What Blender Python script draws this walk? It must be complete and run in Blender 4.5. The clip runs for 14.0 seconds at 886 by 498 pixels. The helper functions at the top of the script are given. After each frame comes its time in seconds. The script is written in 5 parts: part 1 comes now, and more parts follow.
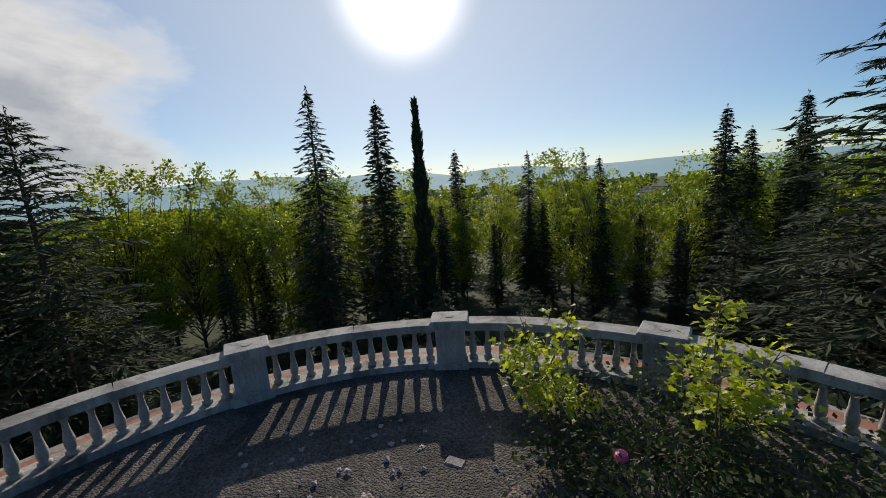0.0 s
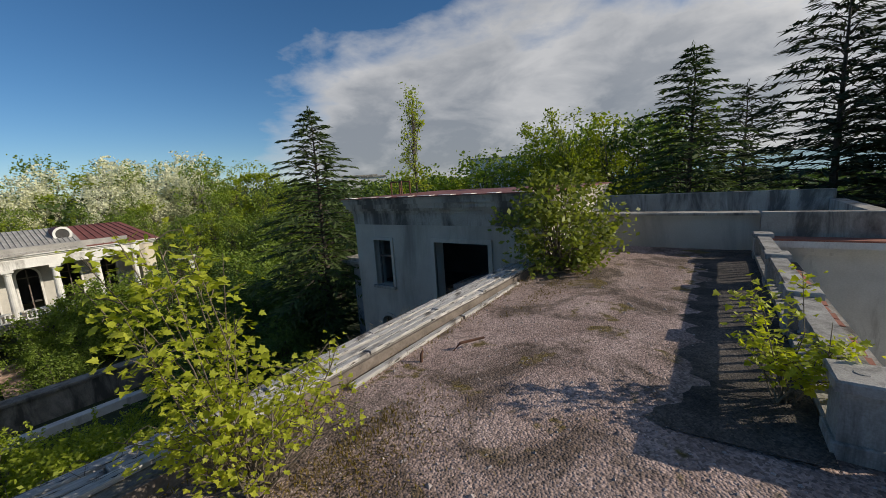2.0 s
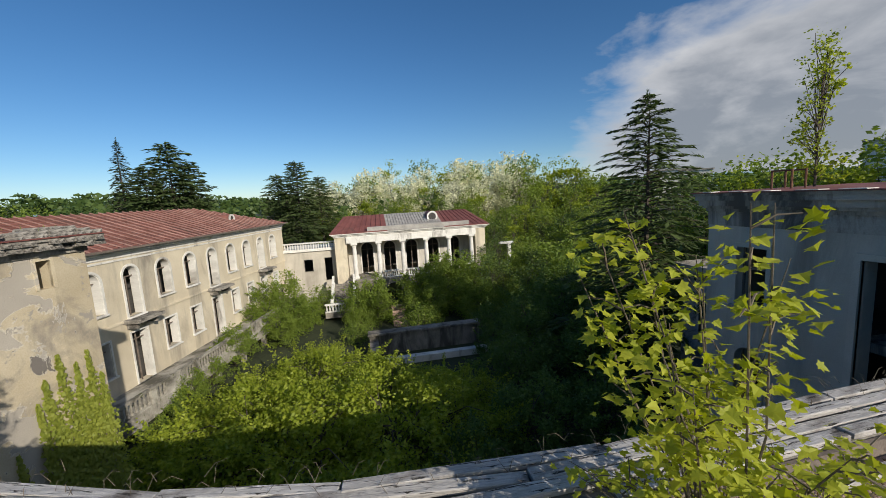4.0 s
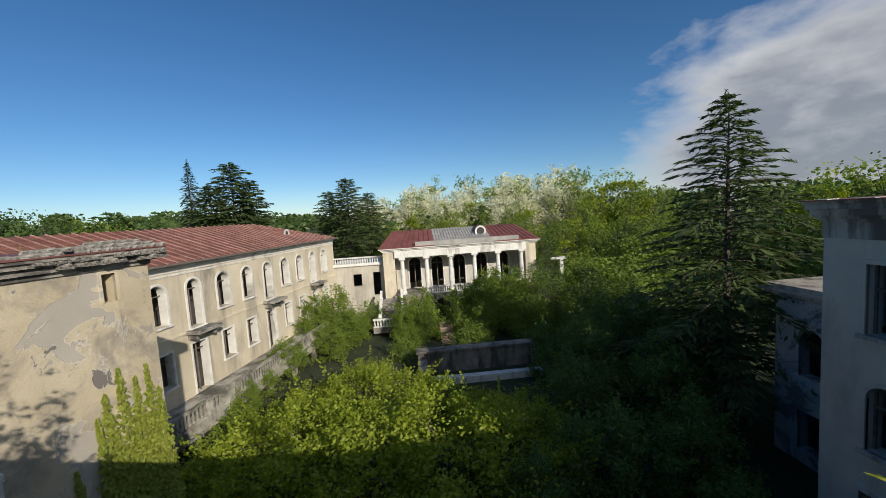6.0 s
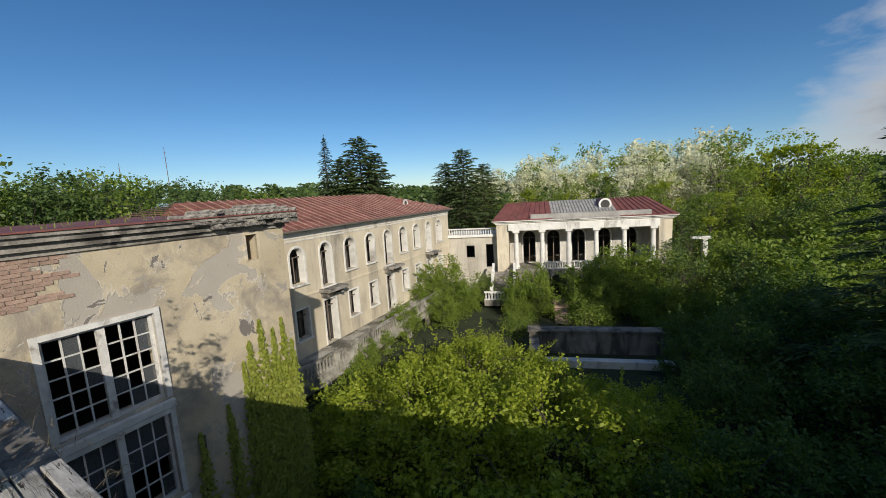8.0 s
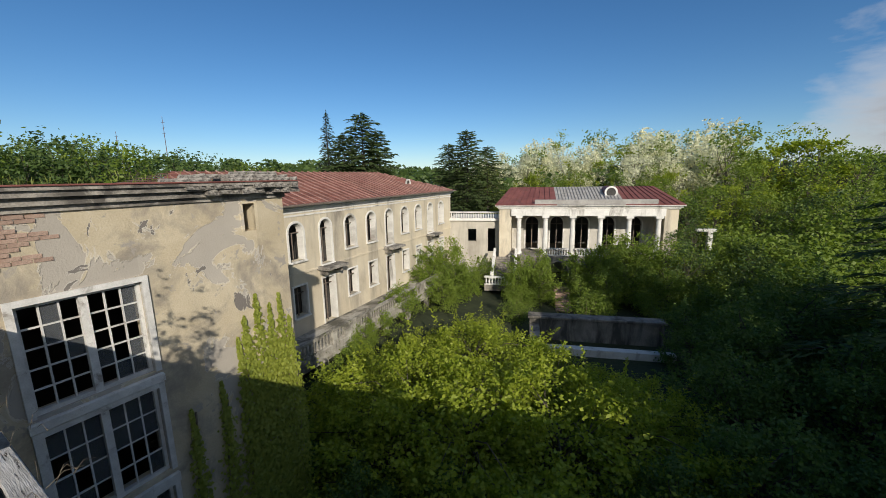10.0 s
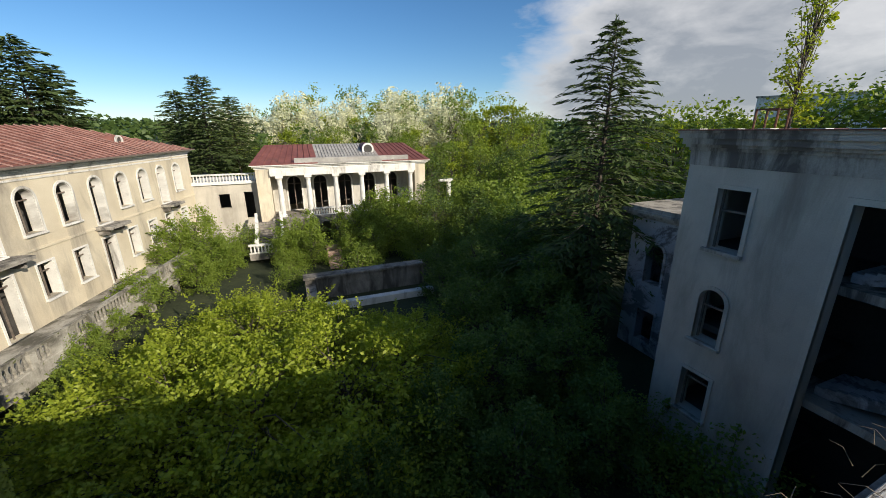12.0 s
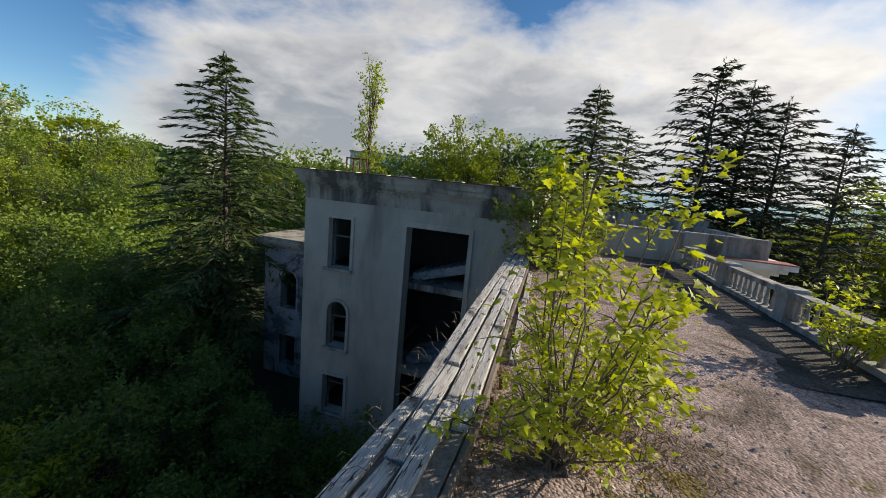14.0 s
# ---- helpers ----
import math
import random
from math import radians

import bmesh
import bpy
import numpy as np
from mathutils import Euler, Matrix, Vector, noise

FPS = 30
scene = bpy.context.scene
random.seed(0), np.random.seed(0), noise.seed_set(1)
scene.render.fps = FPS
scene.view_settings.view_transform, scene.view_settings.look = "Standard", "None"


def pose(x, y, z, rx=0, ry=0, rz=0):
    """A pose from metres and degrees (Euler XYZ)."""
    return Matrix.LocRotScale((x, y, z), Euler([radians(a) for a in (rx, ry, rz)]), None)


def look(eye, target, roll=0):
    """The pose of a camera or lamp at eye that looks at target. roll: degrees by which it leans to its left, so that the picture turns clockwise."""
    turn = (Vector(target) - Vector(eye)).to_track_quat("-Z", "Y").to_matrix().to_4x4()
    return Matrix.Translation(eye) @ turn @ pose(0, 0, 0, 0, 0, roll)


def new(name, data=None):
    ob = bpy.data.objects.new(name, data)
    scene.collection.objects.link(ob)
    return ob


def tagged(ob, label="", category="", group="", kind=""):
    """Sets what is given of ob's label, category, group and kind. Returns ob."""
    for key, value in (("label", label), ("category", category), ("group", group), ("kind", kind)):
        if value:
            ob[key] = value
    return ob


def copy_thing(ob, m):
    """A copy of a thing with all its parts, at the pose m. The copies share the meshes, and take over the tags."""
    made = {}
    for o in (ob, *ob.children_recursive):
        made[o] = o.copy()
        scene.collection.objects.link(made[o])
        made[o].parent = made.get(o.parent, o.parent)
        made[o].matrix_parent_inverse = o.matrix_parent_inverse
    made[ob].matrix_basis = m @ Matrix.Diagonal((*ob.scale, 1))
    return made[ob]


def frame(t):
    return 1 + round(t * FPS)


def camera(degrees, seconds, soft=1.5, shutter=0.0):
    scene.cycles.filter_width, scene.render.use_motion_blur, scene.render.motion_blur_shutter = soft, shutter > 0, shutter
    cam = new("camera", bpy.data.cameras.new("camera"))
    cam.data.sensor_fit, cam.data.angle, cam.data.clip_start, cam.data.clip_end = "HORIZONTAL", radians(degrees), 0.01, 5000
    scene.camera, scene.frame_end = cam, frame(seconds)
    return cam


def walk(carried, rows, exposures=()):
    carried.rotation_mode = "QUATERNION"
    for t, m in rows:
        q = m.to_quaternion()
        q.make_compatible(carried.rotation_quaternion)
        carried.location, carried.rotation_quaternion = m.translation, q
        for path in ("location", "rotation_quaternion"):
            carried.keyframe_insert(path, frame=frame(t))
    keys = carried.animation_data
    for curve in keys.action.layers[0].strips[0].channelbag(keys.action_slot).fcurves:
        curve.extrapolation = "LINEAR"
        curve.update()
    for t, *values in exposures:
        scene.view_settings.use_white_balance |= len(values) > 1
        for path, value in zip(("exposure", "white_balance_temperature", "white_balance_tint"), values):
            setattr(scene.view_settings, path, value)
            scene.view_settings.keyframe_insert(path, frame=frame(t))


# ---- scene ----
cam = camera(98.0, 14.0, 0.75)
# seconds, eye, heading to the left of +y, tilt and roll
PATH = [
    (0, -0.102, -0.449, 2.244, -154.3, -10.2, -4.0),
    (0.5, 0.032, -0.218, 2.240, -124.0, -10.7, -5.6),
    (1, 0.205, 0.041, 2.295, -97.6, -11.5, -7.8),
    (1.5, 0.290, 0.434, 2.296, -74.4, -9.0, -5.7),
    (2, 0.269, 0.976, 2.293, -53.5, -9.7, -3.7),
    (2.5, 0.255, 1.456, 2.258, -31.9, -11.0, -6.8),
    (3, 0.169, 1.879, 2.243, -18.0, -9.6, -8.2),
    (3.5, -0.067, 2.228, 2.223, -12.5, -8.6, -5.8),
    (4, -0.196, 2.474, 2.242, -11.3, -7.7, -3.2),
    (6.5, -0.543, 3.615, 2.132, -2.1, -4.8, -4.1),
    (7, -0.582, 3.846, 2.100, 1.6, -5.9, -4.7),
    (7.5, -0.602, 4.092, 2.049, 7.0, -8.0, -5.9),
    (8, -0.638, 4.252, 2.043, 12.1, -8.1, -3.3),
    (10.5, -1.031, 4.750, 1.820, 10.6, -11.7, 0.3),
    (11, -0.918, 4.695, 1.830, -0.1, -13.0, 0.2),
    (11.5, -0.800, 4.580, 1.903, -11.2, -15.0, 0.1),
    (12, -0.850, 4.460, 1.966, -21.9, -17.2, -0.4),
    (12.5, -0.930, 4.340, 1.937, -32.3, -17.6, 0.5),
    (13, -0.975, 4.335, 1.951, -45.4, -15.5, 2.9),
    (13.5, -1.030, 4.250, 1.894, -59.4, -12.1, 5.2),
    (14, -1.091, 4.117, 1.865, -73.7, -9.7, 5.4),
]


def carried_at(x, y, z, yaw, tilt, roll):
    a, e = radians(yaw), radians(tilt)
    return look((x, y, z), (x - math.sin(a) * math.cos(e), y + math.cos(a) * math.cos(e), z + math.sin(e)), roll)


walk(cam, [(t, carried_at(*row)) for t, *row in PATH],
     [(0, -0.05, 6800, 10), (2.5, -0.05, 6950, 10), (4, 0.05, 6750, 10), (8, 0.0, 6700, 10), (11, 0.15, 6700, 10), (12.5, 0.42, 7100, 10), (14, 0.40, 7250, 10)])

# ---- world, sun ----
SUN_AZ, SUN_EL = 151.0, 24.2


def toward(az, el=0.0):
    a, e = radians(az), radians(el)
    return Vector((math.sin(a) * math.cos(e), math.cos(a) * math.cos(e), math.sin(e)))


class Nodes:
    """A small helper to wire node trees."""

    def __init__(self, tree):
        self.tree = tree
        tree.nodes.clear()

    def add(self, kind, ins=None):
        n = self.tree.nodes.new(kind)
        for k, v in (ins or {}).items():
            if isinstance(v, bpy.types.NodeSocket):
                self.tree.links.new(v, n.inputs[k])
            else:
                n.inputs[k].default_value = v
        return n

    def math(self, op, a, b=0.0, clamp=False):
        n = self.add("ShaderNodeMath", {0: a, 1: b})
        n.operation, n.use_clamp = op, clamp
        return n.outputs[0]

    def dot(self, a, b):
        n = self.add("ShaderNodeVectorMath", {0: a, 1: b})
        n.operation = "DOT_PRODUCT"
        return n.outputs["Value"]

    def noise(self, vec, scale, detail=4.0, rough=0.55, dist=0.0):
        n = self.add("ShaderNodeTexNoise", ins={"Scale": scale, "Detail": detail, "Roughness": rough, "Distortion": dist})
        if vec is not None:
            self.tree.links.new(vec, n.inputs["Vector"])
        return n.outputs[0]

    def ramp(self, fac, lo, hi):
        n = self.add("ShaderNodeMapRange", ins={0: fac, 1: lo, 2: hi, 3: 0.0, 4: 1.0})
        return n.outputs[0]

    def mix(self, fac, a, b):
        n = self.add("ShaderNodeMix")
        n.data_type = "RGBA"
        for k, v in ((0, fac), (6, a), (7, b)):
            if isinstance(v, bpy.types.NodeSocket):
                self.tree.links.new(v, n.inputs[k])
            else:
                n.inputs[k].default_value = v if k == 0 else (*v[:3], 1)
        return n.outputs[2]


def make_world():
    world = bpy.data.worlds.new("world")
    scene.world = world
    world.use_nodes = True
    n = Nodes(world.node_tree)
    sky = n.add("ShaderNodeTexSky")
    sky.sky_type, sky.sun_disc = "NISHITA", False
    sky.sun_elevation, sky.sun_rotation = radians(SUN_EL), radians(SUN_AZ)
    sky.altitude, sky.air_density, sky.dust_density, sky.ozone_density = 1200, 1.0, 0.35, 4.5
    co = n.add("ShaderNodeTexCoord").outputs["Generated"]
    sep = n.add("ShaderNodeSeparateXYZ", ins={0: co})
    x, y, z = sep.outputs
    flat = n.add("ShaderNodeMapping", ins={0: co, 3: (1.0, 1.0, 2.3)}).outputs[0]
    big = n.noise(flat, 2.4, 8, 0.52, 0.25)
    fine = n.noise(flat, 7.5, 7, 0.58, 0.2)
    billow = n.noise(flat, 4.6, 6, 0.55, 0.3)
    cover = n.math("ADD", n.math("MULTIPLY", big, 0.75), n.math("MULTIPLY", fine, 0.25))
    # the bank of cloud lies over one side of the sky
    away = n.dot(co, tuple(toward(76, 8)))
    side = n.ramp(away, 0.60, 0.82)
    low = n.ramp(z, 0.50, 0.26)
    bias = n.math("SUBTRACT", n.math("MULTIPLY", n.math("MULTIPLY", side, low), 0.50), 0.20)
    cloud = n.ramp(n.math("ADD", cover, bias), 0.50, 0.66)
    thick = n.ramp(n.math("ADD", cover, bias), 0.56, 0.74)
    sunward = n.dot(co, tuple(toward(SUN_AZ, SUN_EL)))
    silver = n.ramp(sunward, 0.35, 1.0)
    white = n.mix(silver, (5.8, 6.0, 6.4), (9.0, 8.95, 8.9))
    under = n.math("ADD", n.math("MULTIPLY", n.ramp(billow, 0.36, 0.60), 0.75), n.math("MULTIPLY", n.math("MULTIPLY", n.ramp(z, 0.30, 0.06), n.ramp(fine, 0.30, 0.62)), 0.5), True)
    tint = n.mix(n.math("MULTIPLY", thick, under), white, n.mix(silver, (2.6, 2.9, 3.4), (4.6, 4.8, 5.2)))
    haze = n.ramp(z, 0.09, 0.0)
    deep = n.add("ShaderNodeHueSaturation", ins={"Saturation": 1.16, "Value": 0.99, "Color": sky.outputs[0]}).outputs[0]
    base = n.mix(n.math("MULTIPLY", haze, 0.14), deep, (6.0, 7.6, 9.0))
    base = n.mix(n.math("MULTIPLY", n.ramp(sunward, 0.55, 1.0), 0.62), base, (7.6, 8.3, 9.0))
    glow = n.math("POWER", n.ramp(sunward, 0.982, 1.0), 2.6)
    base = n.mix(n.math("MULTIPLY", glow, 0.85), base, (26.0, 25.5, 24.5))
    col = n.mix(n.math("MULTIPLY", cloud, 0.92), base, tint)
    bg = n.add("ShaderNodeBackground", ins={0: col, 1: 0.10})
    out = n.add("ShaderNodeOutputWorld", ins={0: bg.outputs[0]})


make_world()
sun = new("sun", bpy.data.lights.new("sun", "SUN"))
sun.data.energy, sun.data.angle, sun.data.color = 4.2, radians(0.55), (1.0, 0.93, 0.82)
sun.matrix_world = look(tuple(toward(SUN_AZ, SUN_EL) * 60), (0, 0, 0))

# ---- materials ----


def surface(name, a, b, scale=2.0, fine=40.0, rough=0.85, bump=0.3, stain=None, stain_at=(0.55, 0.7), stain_scale=0.8, spots=None, metal=0.0, vary=0.12, streak=False, relief=0.02, speckle=None, stretch=None, peel=None):
    """Two base colours mixed at a coarse and a fine scale, with stains, spots and relief."""
    m = bpy.data.materials.new(name)
    m.use_nodes = True
    n = Nodes(m.node_tree)
    co = n.add("ShaderNodeTexCoord").outputs["Object"]
    gv = n.add("ShaderNodeMapping", ins={0: co, 3: stretch}).outputs[0] if stretch else co
    coarse, grain = n.noise(gv, scale, 5, 0.6), n.noise(gv, fine, 3, 0.6)
    fac = n.math("ADD", n.math("MULTIPLY", coarse, 0.65), n.math("MULTIPLY", grain, 0.35))
    col = n.mix(n.ramp(fac, 0.36, 0.64), a, b)
    if stain:
        vec = co
        if streak:
            vec = n.add("ShaderNodeMapping", ins={0: co, 3: (1.0, 1.0, 0.22)}).outputs[0]
        s = n.noise(vec, stain_scale, 7, 0.68, 0.6)
        col = n.mix(n.math("MULTIPLY", n.ramp(s, *stain_at), 0.85), col, stain)
    if spots:
        v = n.noise(co, spots[1], 4, 0.7, 0.3)
        col = n.mix(n.ramp(v, spots[2], spots[2] + 0.05), col, spots[0])
    flake = None
    if peel:
        for tone, sc, lim in peel:
            v = n.noise(co, sc, 8, 0.62, 0.9)
            edge = n.math("SUBTRACT", n.ramp(v, lim - 0.012, lim - 0.004), n.ramp(v, lim, lim + 0.006))
            mask = n.ramp(v, lim, lim + 0.006)
            col = n.mix(mask, col, n.mix(coarse, tone, tuple(c * 1.5 for c in tone)))
            col = n.mix(n.math("MULTIPLY", edge, 0.55), col, (0.66, 0.63, 0.57))
            flake = mask if flake is None else n.math("MAXIMUM", flake, mask)
    if speckle:
        cell = n.add("ShaderNodeTexVoronoi", ins={"Vector": co, "Scale": speckle[0]})
        tone = n.add("ShaderNodeSeparateColor", ins={0: cell.outputs["Color"]})
        grain = n.math("ADD", n.math("MULTIPLY", grain, 0.4), n.math("MULTIPLY", n.math("SUBTRACT", 1.0, cell.outputs["Distance"]), 0.8))
        var = n.math("ADD", n.math("MULTIPLY", tone.outputs[0], speckle[1]), 1.0 - speckle[1] * 0.5)
        col = n.add("ShaderNodeHueSaturation", ins={"Value": var, "Color": col}).outputs[0]
    if stretch:
        crack = n.noise(n.add("ShaderNodeMapping", ins={0: co, 3: tuple(v * 0.6 for v in stretch)}).outputs[0], scale * 2.2, 5, 0.7, 0.4)
        col = n.mix(n.ramp(crack, 0.585, 0.62), col, (0.05, 0.043, 0.036))
        coarse = n.math("SUBTRACT", coarse, n.ramp(crack, 0.58, 0.63))
    own = n.add("ShaderNodeObjectInfo").outputs["Random"]
    isl = n.add("ShaderNodeNewGeometry").outputs["Random Per Island"]
    shade = n.math("ADD", n.math("MULTIPLY", own, vary), n.math("MULTIPLY", isl, vary))
    hsv = n.add("ShaderNodeHueSaturation", ins={"Value": n.math("ADD", shade, 1.0 - vary), "Color": col})
    h = n.math("ADD", n.math("MULTIPLY", coarse, 0.5), n.math("MULTIPLY", grain, 0.5))
    if flake is not None:
        h = n.math("SUBTRACT", h, n.math("MULTIPLY", flake, 0.8))
    bp = n.add("ShaderNodeBump", ins={"Strength": bump, "Distance": relief, "Height": h})
    p = n.add("ShaderNodeBsdfPrincipled", ins={"Base Color": hsv.outputs[0], "Roughness": rough, "Metallic": metal, "Normal": bp.outputs[0]})
    n.add("ShaderNodeOutputMaterial", ins={0: p.outputs[0]})
    return m


def foliage(name, a, b, through_light=0.35, rough=0.5):
    """Leaves that vary from one to the next and let some light through."""
    m = bpy.data.materials.new(name)
    m.use_nodes = True
    n = Nodes(m.node_tree)
    isl = n.add("ShaderNodeNewGeometry").outputs["Random Per Island"]
    own = n.add("ShaderNodeObjectInfo").outputs["Random"]
    co = n.add("ShaderNodeTexCoord").outputs["Object"]
    fac = n.math("ADD", n.math("MULTIPLY", isl, 0.55), n.math("MULTIPLY", n.noise(co, 0.9, 3), 0.5))
    col = n.mix(n.math("ADD", fac, n.math("MULTIPLY", own, 0.2), True), a, b)
    p = n.add("ShaderNodeBsdfPrincipled", ins={"Base Color": col, "Roughness": rough, "Specular IOR Level": 0.3})
    bright = n.add("ShaderNodeHueSaturation", ins={"Saturation": 1.1, "Value": 1.5, "Color": col})
    tr = n.add("ShaderNodeBsdfTranslucent", ins={0: bright.outputs[0]})
    mx = n.add("ShaderNodeMixShader", ins={0: through_light, 1: p.outputs[0], 2: tr.outputs[0]})
    n.add("ShaderNodeOutputMaterial", ins={0: mx.outputs[0]})
    return m


GRAVEL = surface("gravel", (0.22, 0.150, 0.126), (0.42, 0.315, 0.28), 1.2, 45, 0.95, 1.0, (0.070, 0.048, 0.032), (0.49, 0.60), 0.75, ((0.12, 0.085, 0.022), 1.0, 0.585), relief=0.03, speckle=(42.0, 1.0))
SOIL = surface("dark_soil", (0.045, 0.037, 0.031), (0.145, 0.120, 0.100), 1.6, 40, 0.95, 0.8, (0.025, 0.022, 0.02), (0.5, 0.62), 1.2, relief=0.03, speckle=(55.0, 1.0))
PEBBLE = surface("pebble", (0.22, 0.18, 0.165), (0.48, 0.42, 0.40), 30, 120, 0.9, 0.3, vary=0.35)
BALUSTER = surface("weathered_concrete", (0.25, 0.235, 0.21), (0.46, 0.44, 0.405), 3, 50, 0.9, 0.7, (0.06, 0.053, 0.046), (0.46, 0.66), 2.8, streak=True)
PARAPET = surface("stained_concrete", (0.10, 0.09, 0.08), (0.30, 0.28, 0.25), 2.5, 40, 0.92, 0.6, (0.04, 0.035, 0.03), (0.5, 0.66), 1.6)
PLANK = surface("grey_plank", (0.32, 0.30, 0.28), (0.66, 0.63, 0.595), 5.0, 30, 0.9, 0.9, (0.11, 0.09, 0.075), (0.52, 0.70), 1.6, vary=0.25, stretch=(0.5, 6.0, 6.0))
RUST = surface("rusty_iron", (0.07, 0.04, 0.03), (0.20, 0.09, 0.05), 6, 80, 0.85, 0.4)
GREY_PLASTER = surface("grey_plaster", (0.44, 0.405, 0.34), (0.56, 0.52, 0.445), 0.9, 30, 0.9, 0.3, (0.22, 0.195, 0.165), (0.50, 0.74), 0.6, streak=True)
STAIN_PLASTER = surface("stained_plaster", (0.34, 0.31, 0.265), (0.48, 0.445, 0.385), 1.2, 30, 0.9, 0.4, (0.07, 0.062, 0.055), (0.46, 0.6), 1.3, streak=True)
CREAM = surface("cream_plaster", (0.46, 0.385, 0.26), (0.60, 0.525, 0.385), 1.1, 30, 0.9, 0.7, (0.27, 0.24, 0.20), (0.50, 0.66), 0.9, ((0.36, 0.33, 0.285), 2.4, 0.60), peel=(((0.34, 0.31, 0.265), 0.62, 0.575), ((0.15, 0.135, 0.12), 1.15, 0.665)))
CREAM_FAR = surface("pale_cream_plaster", (0.55, 0.475, 0.35), (0.69, 0.62, 0.48), 0.5, 18, 0.9, 0.2, (0.25, 0.225, 0.19), (0.52, 0.70), 0.45, streak=True)
TRIM = surface("white_trim", (0.58, 0.565, 0.525), (0.76, 0.745, 0.70), 1.5, 30, 0.85, 0.3, (0.20, 0.18, 0.155), (0.54, 0.70), 1.2, streak=True)
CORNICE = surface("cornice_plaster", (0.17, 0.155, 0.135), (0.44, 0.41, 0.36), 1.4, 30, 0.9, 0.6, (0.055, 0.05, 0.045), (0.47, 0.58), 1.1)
WHITE_WASH = surface("flaking_whitewash", (0.36, 0.37, 0.38), (0.52, 0.53, 0.54), 0.8, 25, 0.9, 0.3, (0.10, 0.10, 0.10), (0.48, 0.56), 0.8)
BRICK = surface("brick", (0.26, 0.17, 0.13), (0.40, 0.29, 0.23), 8, 60, 0.95, 0.6, vary=0.3)
GALLERY = surface("mossy_stained_concrete", (0.26, 0.24, 0.20), (0.48, 0.455, 0.40), 1.1, 24, 0.92, 0.5, (0.06, 0.055, 0.04), (0.44, 0.60), 0.7, ((0.09, 0.10, 0.03), 1.4, 0.62))
SEAM = surface("worn_roof_seam", (0.20, 0.085, 0.068), (0.36, 0.22, 0.185), 1.2, 20, 0.8, 0.3, vary=0.3)
PORCH = surface("faded_porch_plaster", (0.42, 0.40, 0.355), (0.60, 0.575, 0.52), 0.8, 20, 0.9, 0.3, (0.22, 0.20, 0.175), (0.50, 0.68), 0.6, streak=True)
ROOF_TILE = surface("red_roof_tile", (0.16, 0.060, 0.046), (0.27, 0.115, 0.090), 1.2, 30, 0.85, 0.4, (0.10, 0.065, 0.055), (0.52, 0.68), 0.5, vary=0.3)
RED_METAL = surface("red_sheet_metal", (0.15, 0.048, 0.040), (0.25, 0.092, 0.074), 1.0, 20, 0.65, 0.2, (0.10, 0.05, 0.04), (0.58, 0.72), 0.5)
GREY_ROOF = surface("grey_boards", (0.25, 0.24, 0.22), (0.42, 0.40, 0.37), 1.5, 20, 0.9, 0.4)
TERRACOTTA = surface("terracotta_tile", (0.24, 0.085, 0.055), (0.38, 0.15, 0.10), 4, 50, 0.9, 0.4, (0.10, 0.06, 0.05), (0.56, 0.7), 2.0, vary=0.3)
# near-black colour that stands in for the shade inside rooms
INNER_SHADE = surface("interior_shade", (0.05, 0.047, 0.043), (0.09, 0.085, 0.08), 1, 12, 0.95, 0.2)
FRAME = surface("flaking_white_paint", (0.50, 0.49, 0.46), (0.70, 0.69, 0.66), 5, 50, 0.7, 0.4, (0.22, 0.19, 0.16), (0.58, 0.7), 3)
OLD_WOOD = surface("old_window_wood", (0.10, 0.08, 0.065), (0.22, 0.18, 0.15), 4, 40, 0.85, 0.4)
STONE = surface("pool_stone", (0.17, 0.155, 0.13), (0.34, 0.31, 0.27), 1.2, 20, 0.9, 0.5, (0.05, 0.048, 0.042), (0.44, 0.60), 1.1, streak=True)
EARTH = surface("undergrowth_earth", (0.018, 0.028, 0.010), (0.05, 0.06, 0.022), 0.4, 6, 0.95, 0.6, relief=0.2)
# pale blue emission paints the haze of distance onto the hills
HILL = bpy.data.materials.new("haze_glow_hills")
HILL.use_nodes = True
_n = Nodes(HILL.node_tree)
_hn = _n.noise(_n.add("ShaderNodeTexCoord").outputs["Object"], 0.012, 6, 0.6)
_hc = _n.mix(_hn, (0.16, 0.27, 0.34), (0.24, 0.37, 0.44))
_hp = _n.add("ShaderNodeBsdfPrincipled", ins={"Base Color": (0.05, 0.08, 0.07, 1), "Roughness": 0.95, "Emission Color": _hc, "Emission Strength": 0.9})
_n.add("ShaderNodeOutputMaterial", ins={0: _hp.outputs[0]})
BARK = surface("bark", (0.045, 0.036, 0.028), (0.12, 0.10, 0.08), 5, 40, 0.95, 0.7)
TWIG = surface("twig", (0.10, 0.08, 0.055), (0.20, 0.165, 0.12), 9, 60, 0.9, 0.3)
SPRUCE = foliage("spruce_needles", (0.020, 0.032, 0.018), (0.055, 0.074, 0.034), 0.16, 0.85)
CEDAR = foliage("cedar_needles", (0.035, 0.060, 0.020), (0.095, 0.135, 0.040), 0.18, 0.8)
SPRING = foliage("spring_leaves", (0.13, 0.20, 0.018), (0.38, 0.43, 0.055), 0.42)
GREEN = foliage("green_leaves", (0.085, 0.145, 0.022), (0.23, 0.30, 0.05), 0.38)
# green of the court trees, lowered to include the shade they stand in
SHADED_LEAF = foliage("shaded_green_leaves", (0.042, 0.090, 0.020), (0.14, 0.215, 0.045), 0.32)
HILL_LEAF = foliage("hill_woods_leaves", (0.040, 0.080, 0.022), (0.11, 0.165, 0.042), 0.30)
